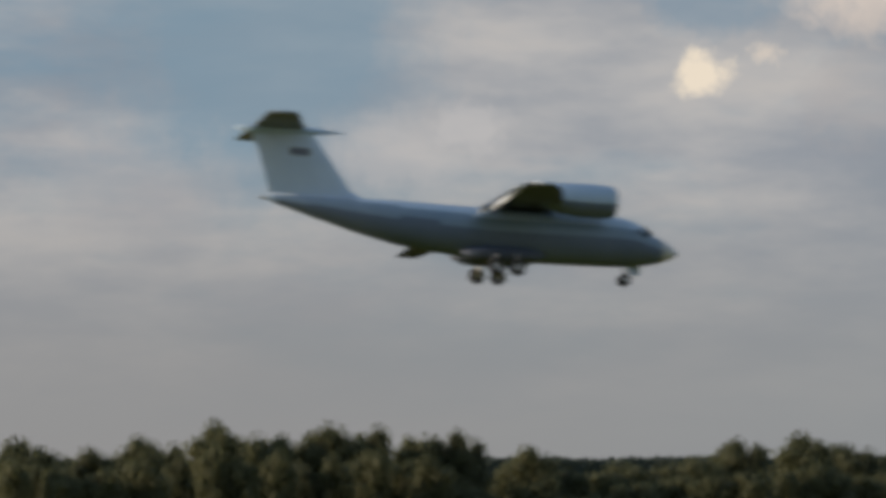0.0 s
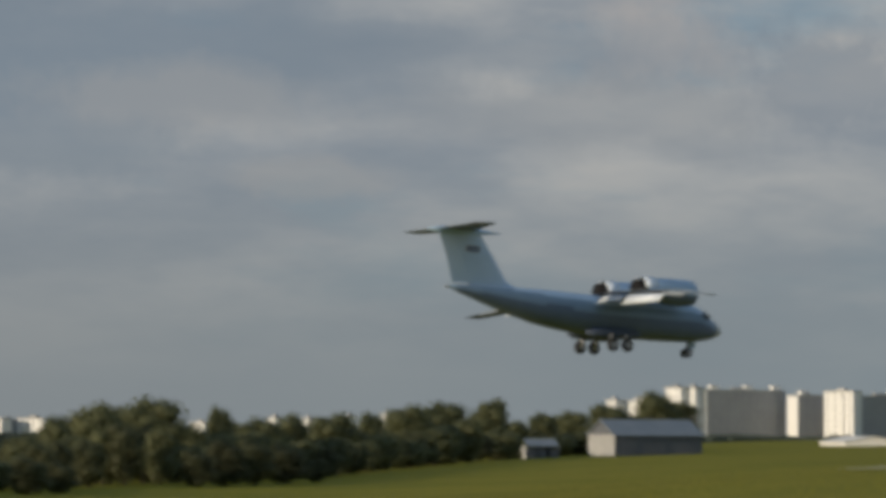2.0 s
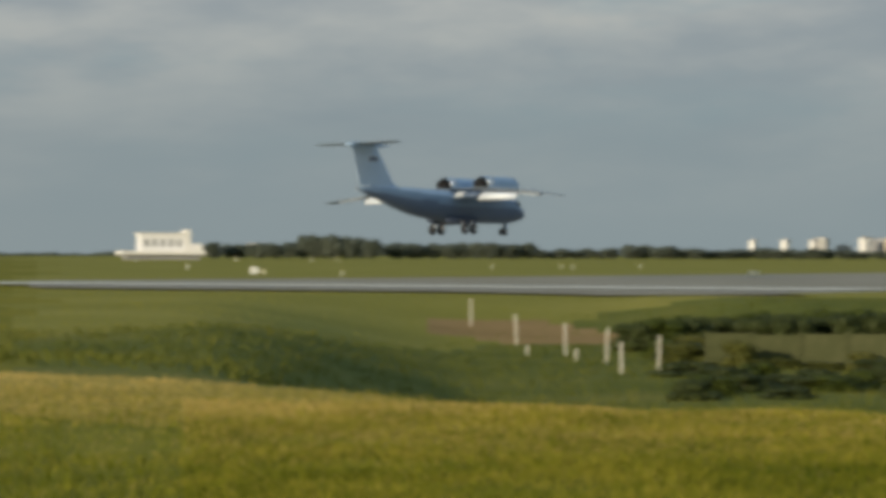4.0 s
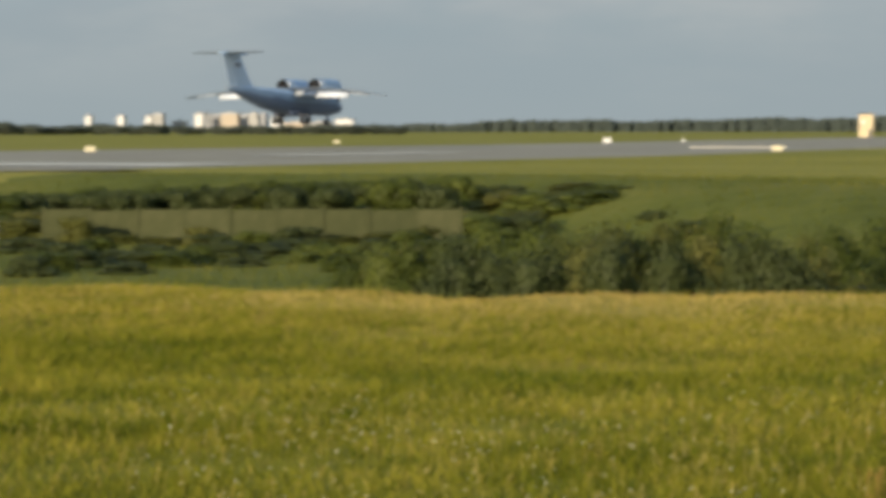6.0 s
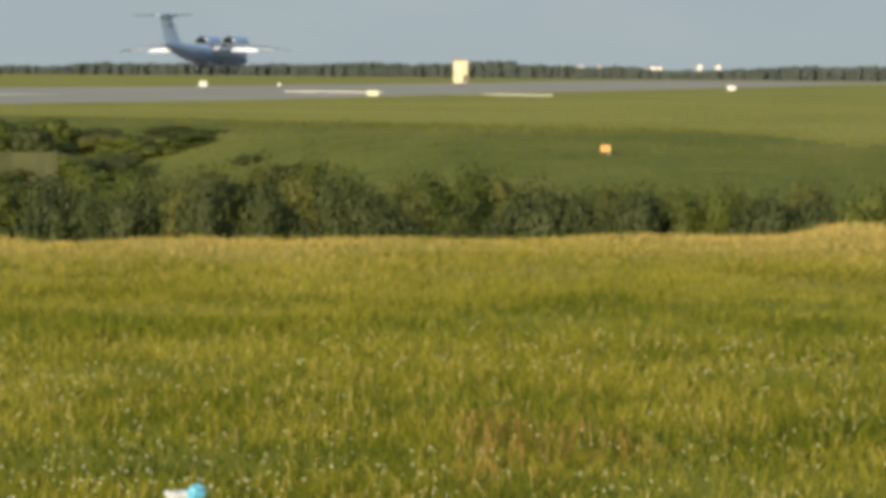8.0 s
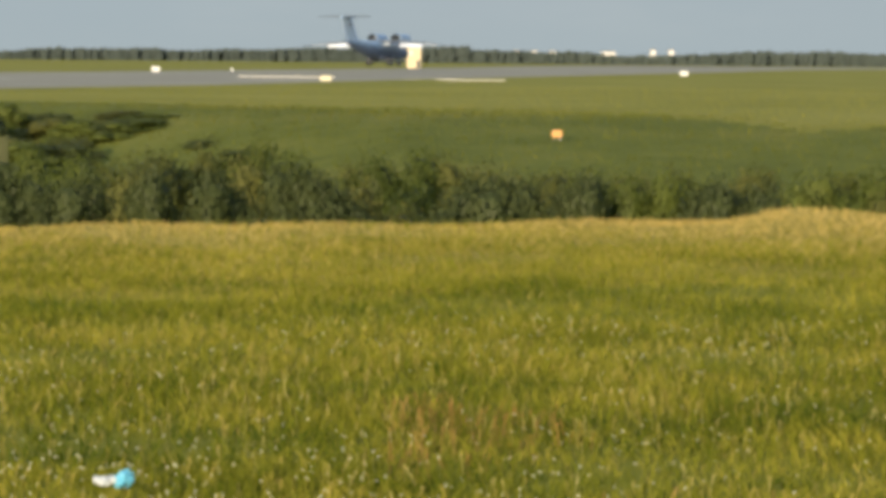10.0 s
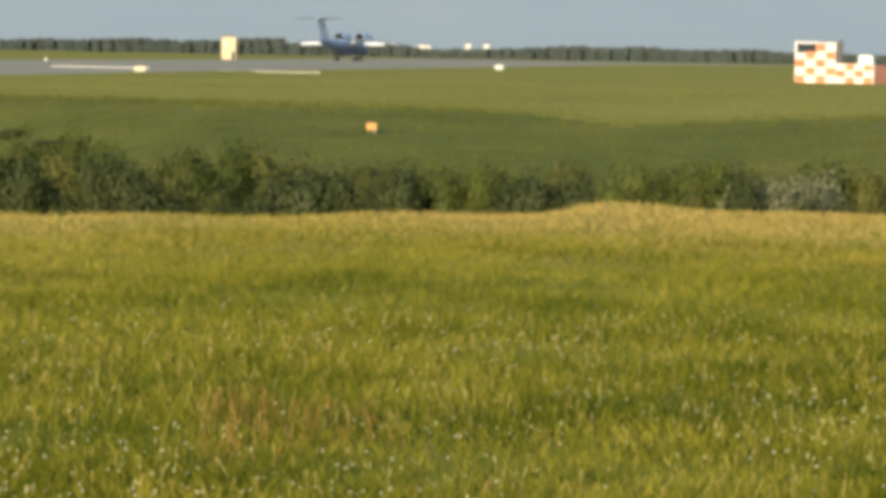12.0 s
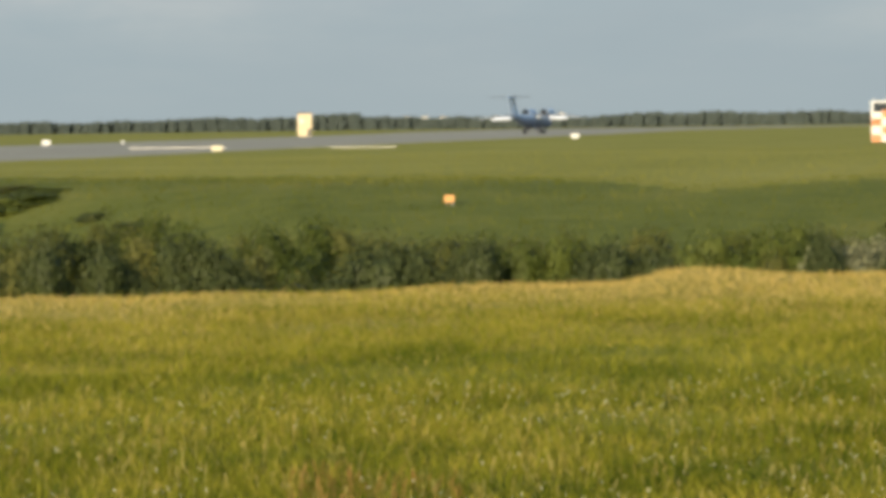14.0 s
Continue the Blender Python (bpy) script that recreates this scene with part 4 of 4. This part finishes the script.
def build_checked_station():
    """Orange and white chequered equipment station, its long face to the west."""
    x, y = spot(82.0, 430)
    z = height(x, y)
    b = thing("equipment_station", "orange and white chequered airfield equipment station", "station", (x, y, z - 0.05), -90)
    part("tower", box(bmesh.new(), -4.7, 0, 0, 0.35, 4, 3.7), CHECK_WHITE, b)
    part("tower_top", box(bmesh.new(), -2.0, 0, 3.7, 0.35, 4, 5.0), CHECK_WHITE, b)
    part("balcony_roof", box(bmesh.new(), -4.7, -0.15, 4.85, -2.0, 4, 5.05, 0.02), SIGN_WHITE, b, "white flat balcony roof")
    part("balcony_glass", box(bmesh.new(), -4.45, 0.3, 3.7, -2.0, 3.6, 4.85), PANE, b, "dark balcony glazing")
    part("corner_post", box(bmesh.new(), -4.7, -0.05, 3.7, -4.5, 0.15, 4.85), SIGN_WHITE, b)
    part("annex", box(bmesh.new(), 0.35, 0.25, 0, 5.0, 4, 2.45), CHECK_WHITE, b)
    part("annex_box", box(bmesh.new(), 3.1, 0.4, 2.45, 4.8, 3, 3.5, 0.03), SIGN_WHITE, b)
    part("mast", box(bmesh.new(), 0.45, 1.0, 2.45, 1.0, 1.6, 5.3, 0.03), DARK_GATE, b, "dark mast")
    part("side_store", box(bmesh.new(), 5.0, 0.6, 0, 9.5, 4, 2.3), BRICK_RED, b, "dull red brick store")
    bm = box(bmesh.new(), -0.6, -0.02, -0.46, 0.6, 0.02, 0.46, 0.005)
    tile = mesh_of("tile", bm, CHECK_ORANGE)
    for r in range(5):
        for c in range(4):
            if (r + c) % 2 == 0 and not (r == 4 and c < 2):
                part("tile", tile, None, b, at=pose(-4.05 + c * 1.26, -0.03, 0.48 + r * 0.98))
    for r in range(3):
        for c in range(4):
            if (r + c) % 2 == 1:
                part("tile", tile, None, b, at=Matrix.LocRotScale((0.95 + c * 1.12, 0.22, 0.42 + r * 0.8), None, (0.9, 1, 0.82)))


build_checked_station()


def build_bright_line(h0, d0, h1, d1, count, tall):
    """Low white blocks set end to end, added to draw a bright line by the runway."""
    a, c = Vector(spot(h0, d0)), Vector(spot(h1, d1))
    way = c - a
    z = height(a.x, a.y)
    row = thing("concrete_barrier", "long low row of pale blocks added for a bright line by the runway", "barrier", (a.x, a.y, z), math.degrees(math.atan2(way.y, way.x)), group="whitewashed barriers")
    step = way.length / count
    block = mesh_of("block", box(bmesh.new(), 0.03, -0.2, -0.1, step - 0.03, 0.2, tall, 0.02), POST_WHITE)
    for i in range(count):
        p = a + way * ((i + 0.5) / count)
        part("block", block, None, row, at=pose(i * step, 0, height(p.x, p.y) - z + 0.14))


build_bright_line(69.2, 444, 70.8, 440, 8, 0.13)
build_bright_line(71.9, 428, 73.6, 424, 7, 0.02)


def build_runway_marks():
    for x0, x1, y0, y1 in ((290, 330, 150, 156), (203, 216, 114, 206)):
        strip("runway_marking", x0, y0, x1, y1, 0.2, PAINT_LINE, "worn white painted runway line", "runway marking", 6.0)


build_runway_marks()


# ---- fence and posts ----
def build_fence():
    a, c = Vector(spot(58.6, 152)), Vector(spot(65.45, 152))
    n = 9
    way = c - a
    turn = math.degrees(math.atan2(way.y, way.x))
    fence = thing("panel_fence", "weathered grey concrete panel fence in the scrub", "fence", (a.x, a.y, height(a.x, a.y)), turn)
    step = way.length / n
    bm = box(bmesh.new(), 0.06, -0.04, 0, step - 0.06, 0.04, 1.42, 0.015)
    for i in range(4):
        box(bm, 0.18, -0.055, 0.1 + i * 0.33, step - 0.18, -0.03, 0.34 + i * 0.33)
    panel = mesh_of("panel", bm, CONCRETE)
    post = mesh_of("post", box(bmesh.new(), -0.08, -0.09, -0.6, 0.08, 0.09, 1.55, 0.015), CONCRETE)
    rng = random.Random(2)
    z0 = height(a.x, a.y)
    for i in range(n + 1):
        p = a + way * (i / n)
        dz = height(p.x, p.y) - z0
        part("post", post, None, fence, at=pose(i * step, 0, dz))
        if i < n:
            part("panel", panel, None, fence, at=pose(i * step, 0, dz + 0.02 + rng.uniform(-0.03, 0.04), rng.uniform(-2, 2), rng.uniform(-0.8, 0.8), 0))
    for h, d, tall in ((54.72, 195, 1.52), (55.47, 180, 1.61), (56.28, 169, 1.59), (56.95, 157, 1.58), (57.2, 143, 1.28), (57.81, 148, 1.46), (55.65, 168, 0.5), (56.45, 160, 0.55)):
        x, y = spot(h, d)
        bm = box(bmesh.new(), -0.05, -0.05, -0.4, 0.05, 0.05, tall, 0.015)
        for v in bm.verts:
            if v.co.z > tall * 0.85 and tall > 1:
                v.co.x -= 0.07
        p = solid("fence_post", bm, POST_WHITE, "lone pale concrete fence post in the grass", "fence post", "lone fence posts")
        p.matrix_world = pose(x, y, height(x, y), rng.uniform(-2, 2), rng.uniform(-2, 2), 30)


build_fence()


# ---- scrub ----
def build_bush(seed, wide, tall, leaves, size, mat):
    rng = np.random.default_rng(seed)
    bm = bmesh.new()
    blobs = []
    for i in range(9):
        a, d = rng.uniform(0, 6.28), wide * rng.uniform(0.1, 0.62)
        e = Vector((math.cos(a) * d, math.sin(a) * d, tall * rng.uniform(0.4, 0.8)))
        tube(bm, (e.x * 0.15, e.y * 0.15, -0.2), e, 0.03, 0.012, 5)
        blobs.append((e.x, e.y, e.z, wide * rng.uniform(0.3, 0.46), tall * rng.uniform(0.15, 0.24)))
    for i in range(6):
        a = i * 1.05
        blobs.append((math.cos(a) * wide * 0.6, math.sin(a) * wide * 0.6, tall * 0.22, wide * 0.42, tall * 0.22))
    bush = thing("bush", "dense leafy shrub in the hollow", "bush")
    part("stems", bm, BARK, bush)
    me = leaf_cloud(rng, blobs, leaves, size)
    me.materials.append(mat)
    part("crown", me, None, bush)
    return bush


SHRUBS = (BUSH_DARK, BUSH_OLIVE, BUSH_GREEN, BUSH_OLIVE, BUSH_PALE)
bushes = [build_bush(21 + i, (1.5, 1.8, 1.4, 1.6, 1.5)[i], 2.4, 11000, 0.075, m) for i, m in enumerate(SHRUBS)]
far_bushes = [build_bush(31 + i, 1.6, 2.4, 2600, 0.15, m) for i, m in enumerate(SHRUBS)]
BUSH_LABEL = ["dark green shrub", "brownish olive shrub", "fresh green shrub", "dull olive shrub", "pale silvery willow shrub"]


def plant(kind, h, d, tall, wide, rng, where):
    x, y = spot(h, d)
    t = copy_thing((bushes if d < 75 else far_bushes)[kind], pose(x, y, height(x, y) - 0.05, 0, 0, rng.uniform(0, 360)))
    t.scale = (wide, wide, tall / 2.4)
    tagged(t, BUSH_LABEL[kind] + " " + where, group="shrubs in the hollow")


def build_scrub():
    rng = random.Random(9)
    here = "in the hollow behind the meadow"

    def rise_to(top, h, d):
        x, y = spot(h, d)
        return max(0.5, 2.6 + d * math.tan(radians(top)) - height(x, y))

    # tall olive and green growth at the back of the belt
    h = 63.8
    while h < 88:
        d = rng.uniform(64, 74)
        top = float(np.interp(h, [63.8, 65, 66.8, 69.5, 71, 73, 75, 77, 79.3, 83, 88], [-2.0, -1.7, -1.36, -1.3, -1.38, -1.52, -1.58, -1.64, -1.62, -1.55, -1.5])) + rng.uniform(-0.25, 0.06)
        plant(rng.choice((1, 2, 3, 3, 2)), h, d, rise_to(top, h, d), rng.uniform(0.75, 1.05), rng, here)
        h += rng.uniform(0.45, 0.8)
    # lower, mixed growth before it
    h = 64.2
    while h < 88:
        d = rng.uniform(55, 60)
        if not 77.6 < h < 79.6:
            plant(rng.choice((1, 3, 2)), h, d, rise_to(rng.uniform(-2.2, -1.85), h, d), rng.uniform(0.6, 0.85), rng, here)
        h += rng.uniform(0.7, 1.2)
    # dark thickets
    for h, top, w in ((65.1, -1.85, .7), (65.8, -1.75, .8), (66.4, -1.85, .7), (68.0, -1.75, .6), (69.2, -1.8, .65), (70.4, -1.65, .7), (70.8, -1.8, .6), (72.9, -1.9, .7), (73.4, -1.88, .8), (73.9, -1.95, .6), (74.7, -1.85, .6), (75.1, -1.82, .6),
                      (76.8, -1.95, .65), (77.3, -1.9, .7), (77.8, -1.95, .7), (78.2, -2.1, .6), (80.6, -1.75, .5), (81.9, -2.2, .5), (82.2, -2.3, .4)):
        plant(0, h, 53.5, rise_to(top, h, 53.5), w, rng, here)
    for h, d, top, w in ((81.2, 54, -1.6, .75), (81.6, 55, -1.45, .7), (80.9, 56, -1.7, .6), (81.5, 54, -1.75, .6)):
        plant(4, h, d, rise_to(top, h, d), w, rng, here)
    for h, top in ((64.3, -1.85), (64.8, -1.75), (75.8, -1.8), (76.3, -1.82)):
        plant(2, h, 54, rise_to(top, h, 54), 0.7, rng, here)
    # low dark growth before the fence
    for i in range(42):
        h = 58.2 + i * 0.19
        plant(rng.choice((0, 0, 2)), h, rng.uniform(116, 144), rng.uniform(0.4, 0.85), rng.uniform(0.6, 0.95), rng, "before the concrete fence")
    # the long hedge behind it, thinning out eastward
    for i in range(84):
        h = 57.5 + i * 0.125
        d = rng.uniform(172, 184)
        top = float(np.interp(h, [56.6, 58, 59.7, 62, 64.4, 67.9], [-1.12, -0.98, -0.93, -0.83, -0.78, -0.74])) + rng.uniform(-0.05, 0.03)
        tall = rise_to(top, h, d) * (1 if h < 65.5 else float(np.interp(h, [65.5, 68], [0.8, 0.4])))
        plant(rng.choice((0, 0, 2) if h < 65 else (0, 2, 3)), h, d, min(tall, 2.4), rng.uniform(0.9, 1.2), rng, "in a hedge below the airfield")
    for i in range(46):
        h = 58 + i * 0.19
        plant(rng.choice((2, 0, 3)), h, rng.uniform(158, 168), rng.uniform(0.7, 1.3), rng.uniform(0.9, 1.2), rng, "between the hedge and the fence")
    for i in range(11):
        h = 58.5 + i * 0.7
        plant(rng.choice((0, 1, 3, 3)), h, rng.uniform(147, 150.5), rng.choice((0.45, 0.6, 0.9, 1.3)) * (1 if h < 65 else 1.2), rng.uniform(0.5, 0.9), rng, "grown up against the concrete fence")
    for h, d, t, w in ((69.36, 148, .8, .75), (68.6, 160, .5, .5)):
        plant(0, h, d, t, w, rng, "alone on the grassy bank")


def build_slope_scrub():
    """Loose low scrub over the rough slope, too thick to count."""
    rng = np.random.default_rng(17)
    blobs = []
    for i in range(190):
        h, d = rng.uniform(65.6, 88), rng.uniform(76, 114)
        tall, wide = rng.uniform(0.5, 1.5), rng.uniform(0.8, 1.9)
        x, y = spot(h, d)
        z = height(x, y)
        for k in range(5):
            a, e = rng.uniform(0, 6.28), wide * rng.uniform(0.1, 0.75)
            r = wide * rng.uniform(0.35, 0.55)
            blobs.append((x + math.cos(a) * e, y + math.sin(a) * e, z + tall * rng.uniform(0.2, 0.72), r, tall * rng.uniform(0.22, 0.32)))
    me = leaf_cloud(rng, blobs, 110000, 0.11)
    me.name = "slope_scrub"
    me.materials.append(BUSH_SLOPE)
    tagged(new("slope_scrub", me), "loose olive green scrub over the rough slope", "scrub", kind="stuff")


build_slope_scrub()
build_scrub()
drop_sources(bushes + far_bushes)


# ---- near meadow ----
def build_blades(name, count, h0, h1, r0, r1, tall, thin, lean, mat, label, bias=1.0, seed=1, heads=0.0, beyond=False, fade=None):
    """Grass blades or stalks, each bent and pointed, over a stretch of the near field."""
    rng = np.random.default_rng(seed)
    h = np.radians(rng.uniform(h0, h1, count))
    r = np.sqrt(rng.uniform(0, 1, count) ** bias * (r1 ** 2 - r0 ** 2) + r0 ** 2)
    x, y = r * np.sin(h), r * np.cos(h)
    rim = np.interp(np.degrees(h), EDGE_H, EDGE_R)
    keep = r > rim + 6 if beyond else r < rim + 1.0
    clump = 0.5 + 0.5 * np.sin(x * 1.3 + 2 * np.sin(y * 0.7)) * np.sin(y * 1.1 + 1.5 * np.sin(x * 0.9))
    keep &= rng.uniform(0, 1, count) < 0.45 + 0.55 * clump
    if beyond:
        # the trodden earth round the posts stays bare
        deg = np.degrees(h)
        keep &= ~((deg > 53.9) & (deg < 57.4) & (r > 180 + np.maximum(0, 55.4 - deg) * 7) & (r < 200)) | (rng.uniform(0, 1, count) < 0.3)
    if name == "airfield_grass":
        keep &= r > bank_edge(np.degrees(h)) + 1
    if name == "bank_tufts":
        keep &= r < bank_edge(np.degrees(h)) + 6
    if name == "clover":
        keep &= np.sin(x * 2.3 + 1.4 * np.sin(y)) * np.sin(y * 2.6 + 1.1 * np.sin(x * 1.7)) + rng.uniform(-0.25, 0.25, count) > 0.28
    if name == "sorrel":
        keep &= np.sin(x * 0.9 + 0.4) * np.sin(y * 1.1 + 2) + rng.uniform(-0.3, 0.3, count) > 0.35
    if fade:
        patch = 3.0 * np.sin(x * 0.45 + np.sin(y * 0.3)) * np.sin(y * 0.5 + 1)
        keep &= rng.uniform(0, 1, count) < ease(fade[0], fade[1], r + patch)
    x, y, clump = x[keep], y[keep], clump[keep]
    n = len(x)
    z = ground_z(x, y) - 0.02
    t = rng.uniform(*tall, n) * (0.75 + 0.45 * clump)
    w = rng.uniform(*thin, n)
    a = rng.uniform(0, 2 * np.pi, n)
    b = rng.uniform(0, 2 * np.pi, n)
    k = rng.uniform(*lean, n) * t
    dx, dy = np.cos(a) * w / 2, np.sin(a) * w / 2
    lx, ly = np.cos(b) * k, np.sin(b) * k
    base = np.stack([x, y, z], -1)
    side = np.stack([dx, dy, 0 * dx], -1)
    mid = base + np.stack([lx * 0.35, ly * 0.35, t * 0.6], -1)
    tip = base + np.stack([lx, ly, t], -1)
    if heads:
        vs = np.stack([base - side, base + side, mid + side * 0.8, mid - side * 0.8, tip + side * heads, tip - side * heads], 1).reshape(-1, 3)
        i = np.arange(n)[:, None] * 6
        faces = np.concatenate([i + [0, 1, 2, 3], i + [3, 2, 4, 5]], 0)
    else:
        vs = np.stack([base - side, base + side, mid + side * 0.7, mid - side * 0.7, tip], 1).reshape(-1, 3)
        i = np.arange(n)[:, None] * 5
        faces = None
    me = bpy.data.meshes.new(name)
    if faces is None:
        quads, tris = (i + [0, 1, 2, 3]), (i + [3, 2, 4])
        loops = np.concatenate([quads.ravel(), tris.ravel()])
        starts = np.concatenate([np.arange(n) * 4, 4 * n + np.arange(n) * 3])
    else:
        loops = faces.ravel()
        starts = np.arange(len(faces)) * 4
    me.vertices.add(len(vs))
    me.vertices.foreach_set("co", vs.ravel())
    me.loops.add(len(loops))
    me.loops.foreach_set("vertex_index", loops.astype(np.int32))
    me.polygons.add(len(starts))
    me.polygons.foreach_set("loop_start", starts.astype(np.int32))
    me.update(calc_edges=True)
    me.validate()
    me.materials.append(mat)
    return tagged(new(name, me), label, "grass", kind="stuff")


build_blades("meadow_grass", 420000, 50, 86, 12.2, 41, (0.04, 0.13), (0.005, 0.011), (0.2, 1.3), BLADE_GREEN, "dense green and olive meadow grass", 1.35, 1, fade=(42, 29))
build_blades("meadow_grass", 130000, 30, 62, 20, 50, (0.05, 0.14), (0.008, 0.016), (0.2, 1.3), BLADE_GREEN, "dense green and olive meadow grass", 1.0, 2, fade=(50, 26))
build_blades("ripe_grass", 200000, 50, 88, 15, 43, (0.03, 0.09), (0.006, 0.012), (0.4, 1.5), BLADE_GOLD, "ripe golden grass along the meadow's far edge", 0.7, 9, fade=(25, 36))
build_blades("ripe_grass", 70000, 24, 54, 25, 62, (0.04, 0.10), (0.010, 0.018), (0.4, 1.5), BLADE_GOLD, "ripe golden grass along the meadow's far edge", 0.8, 10, fade=(28, 50))
build_blades("seed_stalks", 6500, 50, 86, 12.2, 23, (0.05, 0.15), (0.002, 0.0036), (0.03, 0.4), BLADE_DRY, "straw-coloured grass stalks gone to seed", 1.0, 3, 1.8)
build_blades("seed_stalks", 11000, 45, 86, 20, 50, (0.03, 0.09), (0.003, 0.006), (0.2, 1.2), BLADE_DRY, "straw-coloured grass stalks gone to seed", 1.0, 5, 1.8)
# dark leaf tufts added for the dark spots in the near grass
build_blades("clover", 26000, 55, 86, 12.2, 24, (0.03, 0.09), (0.010, 0.022), (0.3, 1.2), DARK_TUFT, "dark green leaves in low tufts", 1.2, 13)
build_blades("sorrel", 2600, 72, 86, 12.2, 17.5, (0.10, 0.19), (0.003, 0.006), (0.05, 0.5), SORREL, "reddish brown sorrel stalks in loose patches", 1.0, 12, 1.5)
build_blades("bank_tufts", 90000, 46, 89, 52, 205, (0.08, 0.28), (0.03, 0.07), (0.3, 1.2), TUFT_GREEN, "rough uncut grass over the bank", 1.0, 7, 0.0, True)
build_blades("airfield_grass", 60000, 14, 89, 60, 330, (0.06, 0.16), (0.04, 0.09), (0.3, 1.0), TUFT_PALE, "mown yellowish airfield grass", 1.0, 8, 0.0, True)


def build_flowers():
    rng = np.random.default_rng(6)
    vs, fs = [], []
    for i in range(2700):
        h = rng.uniform(60, 86)
        r = math.sqrt(rng.uniform(0, 1) ** 1.5 * (23 ** 2 - 12.2 ** 2) + 12.2 ** 2)
        x, y = spot(h, r)
        if math.sin(x * 0.8 + 1) * math.sin(y * 0.9) + rng.uniform(-0.9, 0.9) < 0:
            continue
        z = height(x, y) + rng.uniform(0.11, 0.19)
        s = rng.uniform(0.002, 0.0046)
        n = len(vs)
        vs += [(x + s, y, z), (x, y + s, z + s * 0.3), (x - s, y, z), (x, y - s, z + s * 0.3), (x, y, z + s * 1.3), (x, y, z - s * 2.2)]
        fs += [(n + a, n + b, n + 4) for a, b in ((0, 1), (1, 2), (2, 3), (3, 0))] + [(n + b, n + a, n + 5) for a, b in ((0, 1), (1, 2), (2, 3), (3, 0))]
    me = bpy.data.meshes.new("meadow_flowers")
    me.from_pydata(vs, [], fs)
    me.materials.append(FLOWER)
    tagged(new("meadow_flowers", me), "scattered tiny white meadow flowers among the grass", "flowers", kind="stuff")


build_flowers()


def build_litter():
    x, y = spot(67.6, 14.0)
    bag = thing("plastic_bag", "crumpled white and blue plastic bag in the grass", "litter", (x, y, height(x, y) + 0.105), -67)
    for name, cx, rx, rz, mat in (("white_half", -0.03, 0.046, 0.017, BAG_WHITE), ("blue_half", 0.042, 0.034, 0.030, BAG_BLUE)):
        bm = bmesh.new()
        bmesh.ops.create_icosphere(bm, subdivisions=4, radius=1.0)
        for v in bm.verts:
            fold = abs(noise.noise(v.co * 2.6 + Vector((cx * 90, 3, 0))))
            k = 1 + 0.45 * noise.noise(v.co * 1.9 + Vector((cx * 90, 0, 0))) + 0.5 * fold + 0.15 * noise.noise(v.co * 6)
            sag = 0.012 * math.cos(v.co.x * 2.4) if cx < 0 else -0.012 * v.co.x
            v.co = Vector((cx + v.co.x * rx * k, v.co.y * 0.04 * k, v.co.z * rz * k - sag * 0.6))
        part(name, bm, mat, bag)


build_litter()


def build_car(h, d, turn, mat, label):
    x, y = spot(h, d)
    car = thing("car", label, "car", (x, y, height(x, y)), turn, group="parked cars")
    lower = [(-2.15, 0.35, 0.80), (-2.05, 0.28, 0.95), (-1.2, 0.25, 1.0), (0.6, 0.25, 0.98), (1.9, 0.28, 0.85), (2.15, 0.38, 0.7)]
    part("body", loft(bmesh.new(), [oval(px, a, b, 0.84, 16, 5) for px, a, b in lower]), mat, car)
    part("cabin", loft(bmesh.new(), [[(-1.75, -0.74, 0.95), (-1.75, 0.74, 0.95), (1.0, 0.74, 0.95), (1.0, -0.74, 0.95)], [(-1.3, -0.62, 1.42), (-1.3, 0.62, 1.42), (0.25, 0.62, 1.42), (0.25, -0.62, 1.42)]]), mat, car)
    for q in (-1, 1):
        part("side_window", box(bmesh.new(), -1.35, q * 0.70 - 0.02, 1.02, 0.45, q * 0.70 + 0.02, 1.32), PANE, car)
        for px in (-1.35, 1.35):
            part("tyre", tube(bmesh.new(), (px, q * 0.72, 0.31), (px, q * 0.9, 0.31), 0.31, n=16), TYRE, car)
    return car


build_car(29.9, 266, -38, CAR_WHITE, "white saloon car parked by the trees")
build_car(18.1, 290, 35, CAR_WHITE, "white car parked in a gap between trees")


def motions():
    heights = [(0.0, 13.3, 2.2), (0.5, 12.2, 2.2), (1.0, 11.1, 2.0), (1.5, 10.0, 1.8), (2.0, 8.8, 1.6), (2.2, 8.3, 1.4), (3.2, 5.8, 0.8), (4.3, 4.0, 0.2), (5.0, 3.55, 0.2),
               (6.0, 3.25, 0.6), (7.0, 3.0, 0.8), (8.0, 2.5, 0.4), (9.0, 2.0, 0.3), (10.0, 1.6, 0.3), (11.0, 1.4, 0.2), (12.0, 1.1, 0.0), (13.0, 0.85, 0.0), (13.5, 0.78, 0.0), (14.0, 0.74, 0.0)]
    ts = np.array([h[0] for h in heights])
    rows = []
    for t in sorted({round(0.5 * i, 1) for i in range(29)} | {2.2, 4.3}):
        z, p = (float(np.interp(t, ts, [h[k] for h in heights])) for k in (1, 2))
        bank = float(np.interp(t, [0, 1.0, 1.5, 2.0, 2.2, 4.3, 5.5], [-5.0, -4.8, -3.8, -2.0, -1.7, -1.0, -0.4]))
        drift = float(np.interp(t, [0, 0.5, 1.0, 1.5, 2.0, 2.2, 5.0, 5.5, 6.0], [-0.3, 0.2, 0.8, -0.1, 0.3, 0.3, 0, 1.1, 0.4]))
        crab = float(np.interp(t, [0, 1, 2, 4.5, 7, 10, 14], [-1.5, -2, -3, -3, -7, -7, -6.5]))
        rows.append((t, pose(plane_x(t) + drift, PLANE_Y, z, bank, p, crab)))
    walk(plane, rows)


motions()
